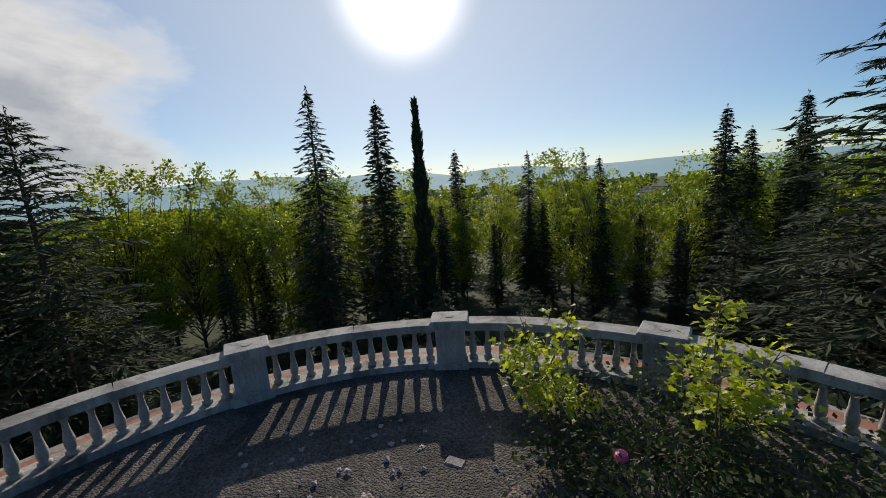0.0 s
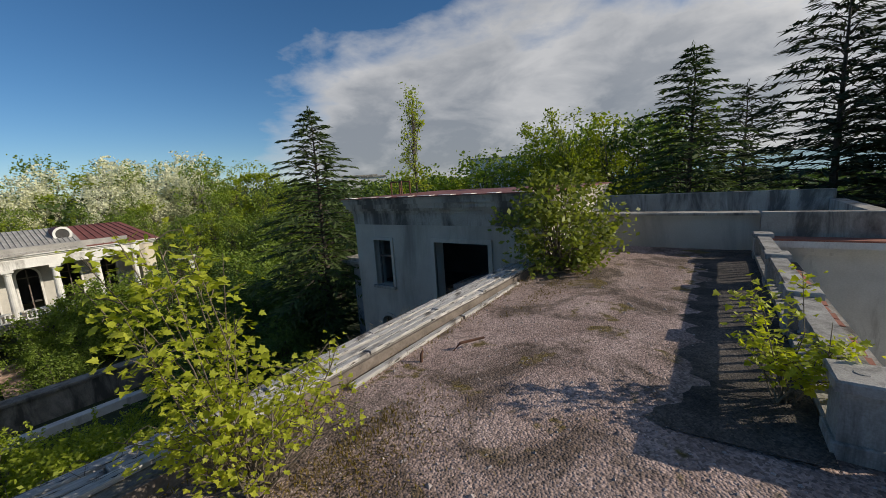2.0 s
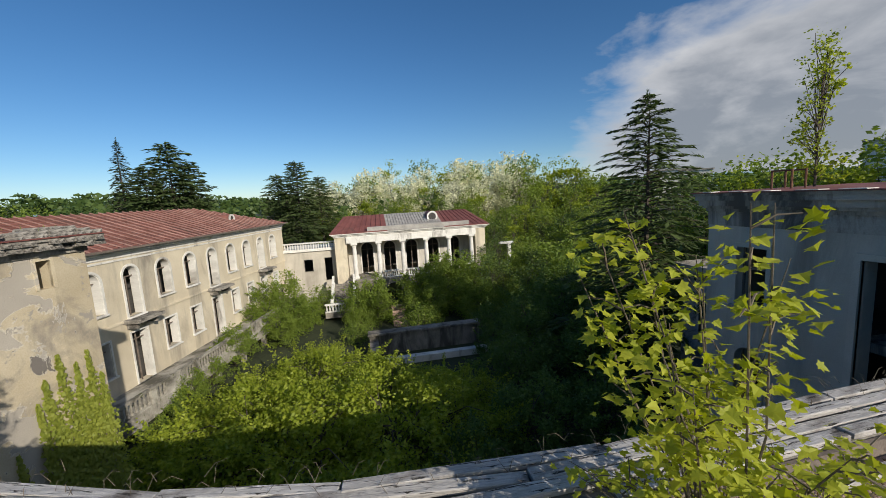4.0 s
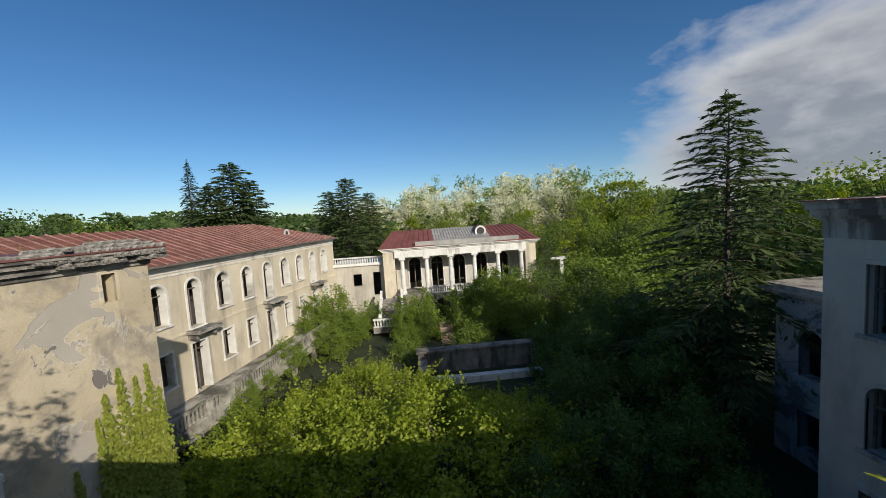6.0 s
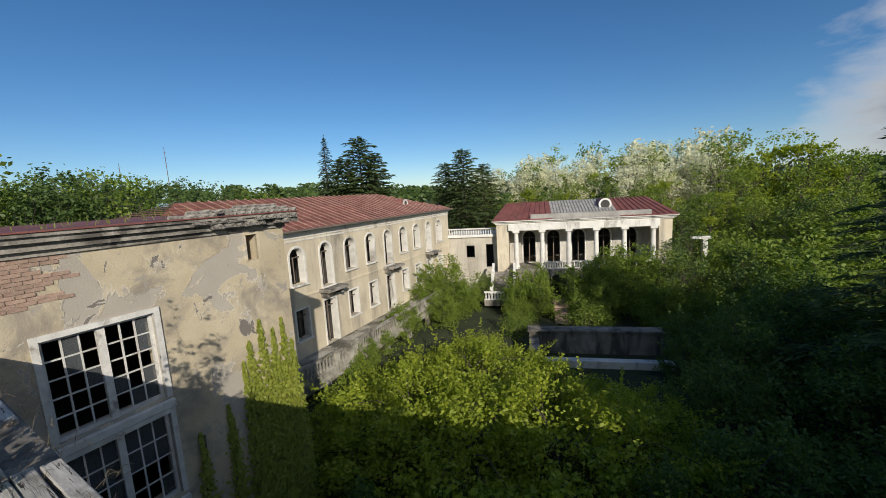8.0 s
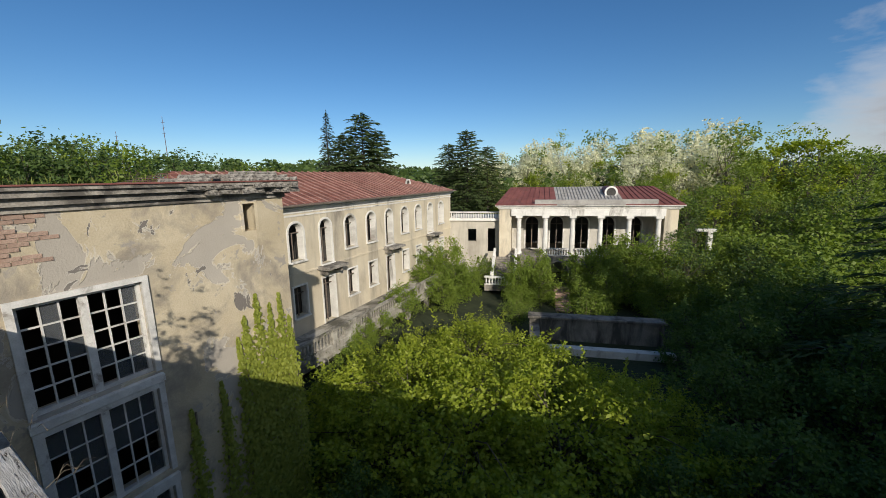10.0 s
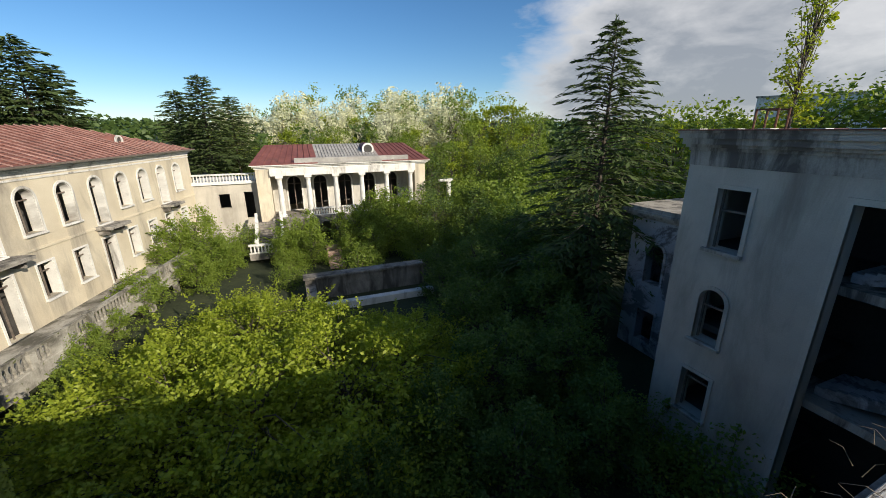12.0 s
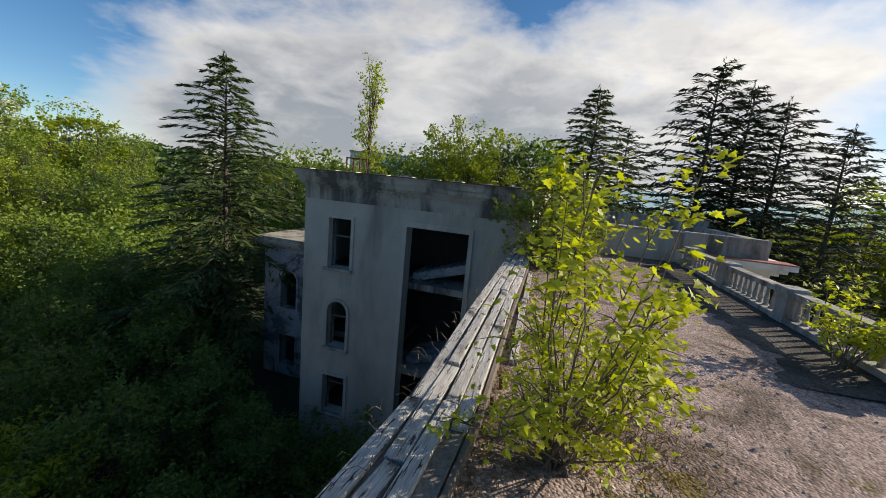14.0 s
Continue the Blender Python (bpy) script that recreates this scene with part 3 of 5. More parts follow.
# stained band under the cornice, cornice and metal edge
part("frieze", Shape().box(-0.02, 7.62, -0.02, 0.1, 0.95, 1.36), STAIN_PLASTER, tower)
part("cornice", moulding(0, 7.6, 1.36, ((0.06, 0.09), (0.13, 0.08), (0.20, 0.16), (0.27, 0.14), (0.31, 0.07)), back=5.6), STAIN_PLASTER, tower)
part("roof", Shape().box(-0.36, 7.96, -0.36, 5.9, 1.90, 1.93), RED_METAL, tower, "rusty red sheet metal roof edge")
for i in range(9):
    part("flashing", Shape().box(0.1 + i * 0.85, 0.1 + i * 0.85 + random.uniform(0.25, 0.5), -0.375, -0.05, 1.931, 1.945), TRIM, tower)
# stairs inside the opening
for zz, up in ((-1.75, 0), (-4.85, 0)):
    part("stair_landing", Shape().box(3.3, 6.6, 0.5, 1.9, zz, zz + 0.22), STAIN_PLASTER, tower)
    fl = part("stair_flight", Shape().add([(3.75, y, zz + z) for y in (1.0, 2.3) for z in (0.13, 0.37)] + [(5.95, y, zz + z) for y in (1.0, 2.3) for z in (0.80, 1.04)], [(0, 4, 5, 1), (2, 3, 7, 6), (0, 2, 6, 4), (1, 5, 7, 3), (0, 1, 3, 2), (4, 6, 7, 5)]), WHITE_WASH, tower, "pale broken stair flight")
    n = 11
    for i in range(n):
        u = 3.75 + 2.2 * i / n
        z = zz + 0.35 + 0.67 * i / n
        part("step", Shape().box(u, u + 0.2, 0.98, 2.32, z - 0.06, z + 0.11), WHITE_WASH, fl)
# back wall and floors coloured near-black for the stairwell's shade
part("stair_wall", Shape().box(0.5, 7.1, 3.0, 3.1, GROUND, 1.2), INNER_SHADE, tower)
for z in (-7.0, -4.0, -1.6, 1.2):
    part("storey_slab", Shape().box(0.46, 3.5, 0.46, 5.0, z, z + 0.2), INNER_SHADE, tower)
# little roof railing
rl = thing("roof_railing", "small rusty iron railing on the tower roof", "railing", M_LEFT @ Matrix.Translation((0.55, 1.6, 1.93)))
for x in (0, 0.55):
    for y in (0, 0.5):
        part("post", Shape().tube([(x, y, 0), (x, y, 0.55)], [0.03, 0.03]), RUST, rl)
part("rail", Shape().tube([(0, 0, 0.52), (0.55, 0, 0.52)], [0.025, 0.025]), RUST, rl)
part("rail", Shape().tube([(0, 0.5, 0.52), (0.55, 0.5, 0.52)], [0.025, 0.025]), RUST, rl)

# ---- low wing behind the left tower ----
M_BACK = Matrix.Translation((14.4, 17.8, 0)) @ Matrix.Rotation(radians(-90), 4, "Z")
back = thing("back_wing", "whitewashed back wing with flaking walls and arched windows", "building", M_BACK)
hs = [(1.0, 1.9, -5.0, -3.1, True), (3.4, 4.3, -5.0, -3.1, True), (1.0, 1.9, -8.0, -6.4, False)]
block(back, "front_wall", 6.5, 8, GROUND - 0.5, -2.0, WHITE_WASH, hs)
for h in hs:
    part("window_surround", frame_of(*h[:4], 0.12, 0.05, h[4]), WHITE_WASH, back)
part("cornice", moulding(0, 6.5, -2.0, ((0.10, 0.12), (0.25, 0.14), (0.4, 0.12)), back=8), STAIN_PLASTER, back)
part("roof", Shape().box(-0.3, 6.8, -0.3, 8, -1.62, -1.45), STAIN_PLASTER, back)

# ---- annex at the terrace end ----
annex = thing("roof_annex", "grey parapet walls of the roof annex with a moulded cornice", "building", pose(0, 0, 0, 0, 0, 1))
part("end_wall", Shape().box(13.2, 13.6, -0.2, 5.6, -0.4, 0.95), GREY_PLASTER, annex)
part("back_parapet", Shape().box(17.6, 18.0, -2.2, 6.0, -0.4, 1.32), STAIN_PLASTER, annex)
part("side_parapet", Shape().box(13.3, 17.6, -2.38, -2.03, 0.40, 1.02), STAIN_PLASTER, annex)
part("front_parapet", Shape().chamfer(12.95, 13.25, -2.38, -0.02, 0.40, 1.05, 0.02), STAIN_PLASTER, annex)
part("roof_slab", Shape().box(13.6, 17.6, -2.03, 5.6, 0.2, 0.35), STAIN_PLASTER, annex)
part("lower_wall", Shape().box(12.9, 17.9, -2.5, 0.1, GROUND - 0.5, 0.02), TRIM, annex)
part("cornice", Shape().box(12.75, 18.0, -2.65, 0.1, 0.02, 0.12).box(12.62, 18.1, -2.8, 0.1, 0.12, 0.24).box(12.45, 18.2, -2.95, 0.1, 0.24, 0.40), TRIM, annex)
part("coping", Shape().chamfer(13.1, 13.7, -0.02, 5.65, 0.95, 1.02, 0.02), STAIN_PLASTER, annex)
part("eave_tiling", Shape().box(12.45, 13.15, -2.95, 0.1, 0.40, 0.44), TERRACOTTA, annex)

# ---- right tower: wall heading az 16 ----
AZ_R = 16.0
M_RIGHT = Matrix.Translation((-8.95, 6.9, 0)) @ Matrix.Rotation(radians(90 - AZ_R), 4, "Z")
rt = thing("window_tower", "cream plastered tower with peeling walls and a tall gridded window", "building", M_RIGHT)
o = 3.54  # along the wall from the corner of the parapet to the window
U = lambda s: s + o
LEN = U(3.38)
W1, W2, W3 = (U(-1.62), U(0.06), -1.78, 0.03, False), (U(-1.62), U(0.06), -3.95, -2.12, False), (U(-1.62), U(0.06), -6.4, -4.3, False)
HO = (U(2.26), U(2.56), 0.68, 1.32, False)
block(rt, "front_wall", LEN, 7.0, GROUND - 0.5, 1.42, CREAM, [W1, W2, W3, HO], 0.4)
# added near-black sheet, so that the small hole looks shaded inside
part("inner_wall", Shape().box(U(1.7), U(3.0), 1.3, 1.4, 0.2, 1.40), INNER_SHADE, rt)
part("hole_surround", frame_of(*HO[:4], 0.07, 0.02), CREAM, rt)
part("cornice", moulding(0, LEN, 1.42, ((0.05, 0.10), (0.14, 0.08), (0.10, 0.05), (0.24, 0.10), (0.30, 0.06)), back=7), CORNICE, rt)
part("roof", Shape().box(-0.4, LEN + 0.33, -0.33, 7.3, 1.815, 1.84), RED_METAL, rt)
# the coping has crumbled to loose courses of stone
_rng = random.Random(19)
chunks = []
for k in range(5):
    q = [_rng.uniform(0.75, 1.1) for _ in range(8)]
    vs = [(-0.5 * q[0], -0.5, -0.5), (0.5 * q[1], -0.5 * q[2], -0.5), (0.5, 0.5, -0.5), (-0.5, 0.5, -0.5), (-0.42 * q[3], -0.42 * q[4], 0.42 * q[5]), (0.42 * q[6], -0.40, 0.5 * q[7]), (0.40, 0.42, 0.36 * q[0]), (-0.40 * q[2], 0.42, 0.42)]
    chunks.append(Shape().add(vs, [(3, 2, 1, 0), (4, 5, 6, 7), (0, 1, 5, 4), (1, 2, 6, 5), (2, 3, 7, 6), (3, 0, 4, 7)]).mesh("coping_stone", CORNICE))
for z, y0, y1, u0, h in ((1.62, -0.30, 0.0, U(1.35), 0.12), (1.74, -0.33, 0.0, U(0.9), 0.11), (1.86, -0.24, 0.35, U(0.75), 0.11), (1.945, -0.10, 0.45, U(1.15), 0.09), (2.02, 0.02, 0.5, U(2.3), 0.08)):
    u = u0
    while u < LEN + 0.2:
        ln = _rng.uniform(0.12, 0.34)
        dep = (y1 - y0) * _rng.uniform(0.85, 1.1)
        if _rng.random() > 0.08:
            part("coping_stone", _rng.choice(chunks), None, rt, "", pose(u + ln / 2, y0 + dep / 2 + _rng.uniform(-0.02, 0.03), z, 0, _rng.uniform(-4, 4), _rng.uniform(-5, 5)) @ Matrix.Diagonal((ln * 1.06, dep, h * _rng.uniform(0.9, 1.35), 1)))
        u += ln


def grid_window(parent, a, b, lo, hi, cols, rows, missing):
    win = part("window", frame_of(a, b, lo, hi, 0.10, 0.04), FRAME, parent, "white window frame with flaking paint and small panes")
    mid = (a + b) / 2
    part("sash", Shape().box(a, a + 0.06, 0.08, 0.16, lo, hi).box(b - 0.06, b, 0.08, 0.16, lo, hi).box(mid - 0.06, mid + 0.06, 0.06, 0.16, lo, hi).box(a, b, 0.08, 0.16, hi - 0.06, hi).box(a, b, 0.07, 0.17, lo, lo + 0.07), FRAME, win)
    bars = Shape()
    for c0, c1 in ((a + 0.06, mid - 0.06), (mid + 0.06, b - 0.06)):
        for i in range(1, cols):
            u = c0 + (c1 - c0) * i / cols
            bars.box(u - 0.013, u + 0.013, 0.10, 0.135, lo + 0.07, hi - 0.06)
        for j in range(1, rows):
            z = lo + 0.07 + (hi - lo - 0.13) * j / rows
            bars.box(c0, c1, 0.102, 0.133, z - 0.013, z + 0.013)
        for i in range(cols):
            for j in range(rows):
                if random.random() > missing:
                    u, z = c0 + (c1 - c0) * i / cols, lo + 0.07 + (hi - lo - 0.13) * j / rows
                    pn = part("pane", Shape().box(u + 0.01, u + (c1 - c0) / cols - 0.01, 0.114, 0.119, z + 0.01, z + (hi - lo - 0.13) / rows - 0.01), glass, win)
                    pn.visible_shadow = False
    part("glazing_grid", bars, FRAME, win)


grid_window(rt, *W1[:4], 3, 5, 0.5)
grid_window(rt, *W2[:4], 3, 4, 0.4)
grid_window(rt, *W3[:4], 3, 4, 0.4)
part("spandrel", Shape().chamfer(W1[0] - 0.12, W1[1] + 0.12, -0.07, 0.05, -2.0, -1.84, 0.02), FRAME, rt)
part("spandrel", Shape().chamfer(W1[0] - 0.12, W1[1] + 0.12, -0.06, 0.05, -4.26, -4.05, 0.02), FRAME, rt)
# bare brick where the plaster has come off
bk = Shape().chamfer(-0.11, 0.11, -0.02, 0.05, -0.03, 0.03, 0.006).mesh("brick", BRICK)
_rng = random.Random(3)
for j in range(13):
    z = 0.62 + j * 0.068
    for i in range(16):
        u = U(-3.4) + i * 0.235 + (j % 2) * 0.117
        edge = U(-1.05) + 0.35 * math.sin(j * 1.3) - 0.05 * abs(j - 8)
        if u < edge + _rng.uniform(-0.15, 0.1):
            part("brick", bk, None, rt, "", pose(u, 0.0 + _rng.uniform(-0.008, 0.012), z, 0, 0, _rng.uniform(-1.5, 1.5)))

# ---- long wing along az 13 ----
AZ_W = 13.0
_d = Vector((math.sin(radians(AZ_W)), math.cos(radians(AZ_W))))
_p = Vector((-9.05, 45.0)) - _d * 30
M_WING = Matrix.Translation((_p.x + 0.35, _p.y, 0.3)) @ Matrix.Rotation(radians(90 - AZ_W), 4, "Z")
wing = thing("long_wing", "long cream two-storey wing with arched windows and red tiled roof", "building", M_WING)
WL = 30.1
holes, arches, lows = [], [], []
for i in range(11):
    c = 30 - 21.55 + 2.40 * (i - 2)
    a = (c - 0.55, c + 0.55, -3.0, -0.84, True)
    if i in (3, 6, 9):
        a = (c - 0.50, c + 0.50, -3.6, -0.84, True)
    arches.append(a)
    b = (c - 0.5, c + 0.5, -6.3, -4.5, False)
    if i in (3, 6, 9):
        b = (c - 0.55, c + 0.55, -7.4, -4.5, False)
    lows.append(b)
holes = arches + lows
block(wing, "front_wall", WL, 11, GROUND - 0.5, -0.15, CREAM_FAR, holes, 0.5)
for h in arches:
    w = part("window", frame_of(*h[:4], 0.12, 0.05, True), TRIM, wing, "arched window with pale reveal")
    part("reveal", frame_of(h[0] + 0.03, h[1] - 0.03, h[2], h[3] - 0.03, 0.027, 0.0, True), TRIM, w, "", Matrix.Diagonal((1, 7.6, 1, 1)))
    part("frame", Shape().box(h[0], h[0] + 0.05, 0.3, 0.36, h[2], h[3] - 0.5).box(h[0] + 0.05, h[1], 0.3, 0.35, h[3] - 0.62, h[3] - 0.56).box((h[0] + h[1]) / 2 - 0.025, (h[0] + h[1]) / 2 + 0.025, 0.3, 0.35, h[2], h[3] - 0.62), OLD_WOOD, w)
    part("sill", sill_of(*h[:3]), TRIM, w)
for h in lows:
    w = part("window", frame_of(*h[:4], 0.10, 0.04), TRIM, wing, "plain window with weathered frame")
    part("reveal", Shape().box(h[1] - 0.025, h[1] - 0.002, 0.005, 0.46, h[2], h[3]), TRIM, w)
    part("frame", Shape().box((h[0] + h[1]) / 2 - 0.03, (h[0] + h[1]) / 2 + 0.03, 0.25, 0.31, h[2], h[3]).box(h[0], h[1], 0.25, 0.3, h[3] - 0.5, h[3] - 0.44), OLD_WOOD, w)
    part("sill", sill_of(*h[:3]), TRIM, w)
# near-black sheet and slab added as painted shade behind the windows
part("inner_wall", Shape().box(0.6, WL - 0.6, 1.9, 2.0, GROUND, -0.5), INNER_SHADE, wing)
part("storey_slab", Shape().box(0.6, WL - 0.6, 0.51, 1.89, -3.95, -3.8), INNER_SHADE, wing)
part("string_course", Shape().box(-0.05, WL + 0.05, -0.06, 0.1, -3.80, -3.69), CREAM_FAR, wing)
part("frieze", Shape().box(-0.03, WL + 0.03, -0.04, 0.1, -0.48, -0.38).box(-0.03, WL + 0.03, -0.03, 0.1, -0.30, -0.15), TRIM, wing)
part("cornice", moulding(0, WL, -0.15, ((0.10, 0.06), (0.06, 0.03), (0.18, 0.06), (0.14, 0.03), (0.30, 0.10)), back=11), TRIM, wing)
part("gutter", Shape().box(-0.45, WL + 0.45, -0.52, -0.36, 0.11, 0.21), OLD_WOOD, wing)
for h in (lows[3], lows[6], lows[9]):
    c = (h[0] + h[1]) / 2
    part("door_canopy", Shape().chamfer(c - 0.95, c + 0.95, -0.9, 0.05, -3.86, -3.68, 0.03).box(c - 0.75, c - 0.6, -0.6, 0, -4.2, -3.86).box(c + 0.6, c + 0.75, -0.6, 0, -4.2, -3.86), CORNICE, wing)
# hipped roof with tile courses
rf, W, RUN, TOP = Shape(), 11.5, 5.9, 1.95
n = 22
for j in range(n):
    f0, f1 = j / n, (j + 1) / n
    y0, y1, z0, z1 = -0.5 + RUN * f0, -0.5 + RUN * f1 + 0.05, 0.16 + TOP * f0, 0.16 + TOP * f1
    a0, a1, b0, b1 = -0.4 + RUN * f0, -0.4 + RUN * f1, WL + 0.4 - RUN * f0, WL + 0.4 - RUN * f1
    rf.add([(a0, y0, z0 + 0.05), (b0, y0, z0 + 0.05), (b1, y1, z1 + 0.0), (a1, y1, z1 + 0.0), (a0, y0, z0 - 0.05), (b0, y0, z0 - 0.05)], [(0, 1, 2, 3), (4, 5, 1, 0)])
    yy0, yy1 = 11.3 - RUN * f0, 11.3 - RUN * f1
    rf.add([(b0, y0, z0 + 0.05), (b0, yy0, z0 + 0.05), (b1, yy1, z1), (b1, y1, z1), (b0, y0, z0 - 0.05), (b0, yy0, z0 - 0.05)], [(0, 1, 2, 3), (4, 5, 1, 0)])
    rf.add([(a0, yy0, z0 + 0.05), (a0, y0, z0 + 0.05), (a1, y1, z1), (a1, yy1, z1)], [(0, 1, 2, 3)])
    rf.add([(b0, yy0, z0 + 0.05), (a0, yy0, z0 + 0.05), (a1, yy1, z1), (b1, yy1, z1)], [(0, 1, 2, 3)])
part("roof", rf, ROOF_TILE, wing, "red tiled hipped roof")
for i in range(int(WL / 0.62)):
    u = 0.2 + 0.62 * i
    k = min(u + 0.4, WL + 0.4 - u, RUN) / RUN
    z = 0.16 + TOP * k
    rib = Shape().add([(u - 0.03, -0.52, 0.20), (u + 0.03, -0.52, 0.20), (u, -0.52, 0.27), (u - 0.03 + 0.3 * k, -0.5 + RUN * k, z + 0.02), (u + 0.03 + 0.3 * k, -0.5 + RUN * k, z + 0.02), (u + 0.3 * k, -0.5 + RUN * k, z + 0.09)], [(0, 1, 2), (0, 2, 5, 3), (1, 4, 5, 2)])
    part("roof_rib", rib, SEAM, wing)
dv = part("roof_vent", Shape().lathe([(0.42, 0.0), (0.42, 0.10), (0.28, 0.10), (0.28, 0.02)], 14, pose(WL - 5.6, 1.9, 1.05, 90, 0, 0)), TRIM, wing, "small round roof vent with a white rim")
# flat near-black disc painted as the shade inside the vent
part("vent_opening", Shape().lathe([(0.27, 0.03), (0.27, 0.04)], 14, pose(WL - 5.6, 1.9, 1.05, 90, 0, 0)), INNER_SHADE, dv, "near-black disc painted as shade in the opening")
part("vent_hood", Shape().lathe([(0.40, 0.0), (0.40, -1.6)], 14, pose(WL - 5.6, 1.95, 1.05, 90, 0, 0)), ROOF_TILE, dv)
# balcony gallery
part("gallery_slab", Shape().chamfer(-1, WL - 2, -2.6, 0, -7.6, -7.4, 0.03), GALLERY, wing)
part("gallery_beam", Shape().box(-1, WL - 2, -2.6, -2.3, -8.1, -7.6), GALLERY, wing)
bm_far = Shape().lathe([(0.07, 0.0), (0.07, 0.05), (0.05, 0.1), (0.08, 0.2), (0.045, 0.45), (0.07, 0.55), (0.07, 0.62)], 6).mesh("baluster", TRIM)
bm_gallery = Shape().lathe([(0.07, 0.0), (0.07, 0.05), (0.05, 0.1), (0.08, 0.2), (0.045, 0.45), (0.07, 0.55), (0.07, 0.62)], 6).mesh("baluster", GALLERY)
for k in range(8):
    u0 = 1.5 + k * 3.3
    g = part("gallery_rail", Shape().box(u0, u0 + 3.3, -2.6, -2.42, -6.72, -6.58).box(u0, u0 + 3.3, -2.58, -2.44, -7.4, -7.32).box(u0 - 0.15, u0 + 0.15, -2.65, -2.37, -7.4, -6.55), GALLERY, wing)
    if k in (2, 5, 6):
        part("panel", Shape().box(u0 + 0.9, u0 + 2.4, -2.57, -2.46, -7.32, -6.72), GALLERY, g)
    for i in range(12):
        if k in (2, 5, 6) and 2 < i < 9:
            continue
        part("baluster", bm_gallery, None, g, "", pose(u0 + 0.3 + i * 0.25, -2.51, -7.32))
for k in range(9):
    part("gallery_post", Shape().box(1.2 + 3.0 * k, 1.5 + 3.0 * k, -2.6, -2.3, GROUND - 0.3, -8.1), CORNICE, wing)

# ---- portico building ----
PY = 44.0
port = thing("portico_pavilion", "cream pavilion with six white columns and a red metal roof", "building", pose(-0.88, PY, 1.15))
X0, X1 = -2.55, 13.9
FL = -7.1
ph = []
for i in range(5):
    c = 0.65 + 2.55 * i
    ph.append((c - 0.55, c + 0.75, FL + 0.05, -3.6, True))
part("back_wall", Shape().wall(X0, X1, GROUND - 1, -2.55, 3.0, 3.4, ph), PORCH, port)
part("side_wall", Shape().box(X0, -1.35, 0, 3.0, GROUND - 1, -2.55), CREAM_FAR, port)
part("side_wall", Shape().box(12.75, X1, 0, 3.0, GROUND - 1, -2.55), CREAM_FAR, port)
part("house_shell", Shape().box(X0, X0 + 0.4, 3.4, 11, GROUND - 1, -2.55).box(X1 - 0.4, X1, 3.4, 11, GROUND - 1, -2.55).box(X0 + 0.4, X1 - 0.4, 10.6, 11, GROUND - 1, -2.55), CREAM_FAR, port)
# added dark sheet that paints the shade behind the doors
part("inner_lining", Shape().box(X0 + 0.5, X1 - 0.5, 7.0, 7.1, FL, -2.6), INNER_SHADE, port)
part("attic_wall", Shape().chamfer(0.9, 12.0, -0.30, 0.0, -2.11, -1.62, 0.02), GREY_ROOF, port, "weathered grey attic wall over the porch")
part("entablature", Shape().box(-1.35, 12.75, -0.25, 0.35, -3.2, -2.55), TRIM, port)
part("cornice", moulding(X0, X1, -2.55, ((0.10, 0.15), (0.25, 0.15), (0.42, 0.14)), back=11), TRIM, port)
part("porch_ceiling", Shape().box(-1.35, 12.75, 0.35, 3.0, -2.8, -2.6), CREAM_FAR, port)
part("porch_floor", Shape().chamfer(-1.6, 13.0, -0.8, 3.0, FL - 0.25, FL, 0.03), STONE, port)
part("porch_base", Shape().wall(-1.5, 12.9, GROUND - 3, FL - 0.25, -0.7, -0.2, [(2.4, 4.2, GROUND - 3, FL - 0.6, True)]), STONE, port)
col = Shape().box(-0.32, 0.32, -0.32, 0.32, 0, 0.16).lathe([(0.30, 0.16), (0.30, 0.24), (0.25, 0.27), (0.245, 1.5), (0.205, 3.45), (0.24, 3.5), (0.24, 3.55), (0.30, 3.68)], 14).box(-0.33, 0.33, -0.33, 0.33, 3.68, 3.9).mesh("column", TRIM)
for i in range(6):
    part("column", col, None, port, "white plaster column", pose(-0.58 + 2.57 * i, 0.05, FL))
for h in ph:
    part("door_surround", frame_of(*h[:4], 0.14, 0.06, True), TRIM, port, "", Matrix.Translation((0, 3.0, 0)))
    c = (h[0] + h[1]) / 2
    part("door_frame", Shape().box(c - 0.04, c + 0.04, 3.15, 3.25, h[2], h[3] - 0.1).box(h[0], h[1], 3.15, 3.22, h[3] - 0.8, h[3] - 0.72), OLD_WOOD, port)
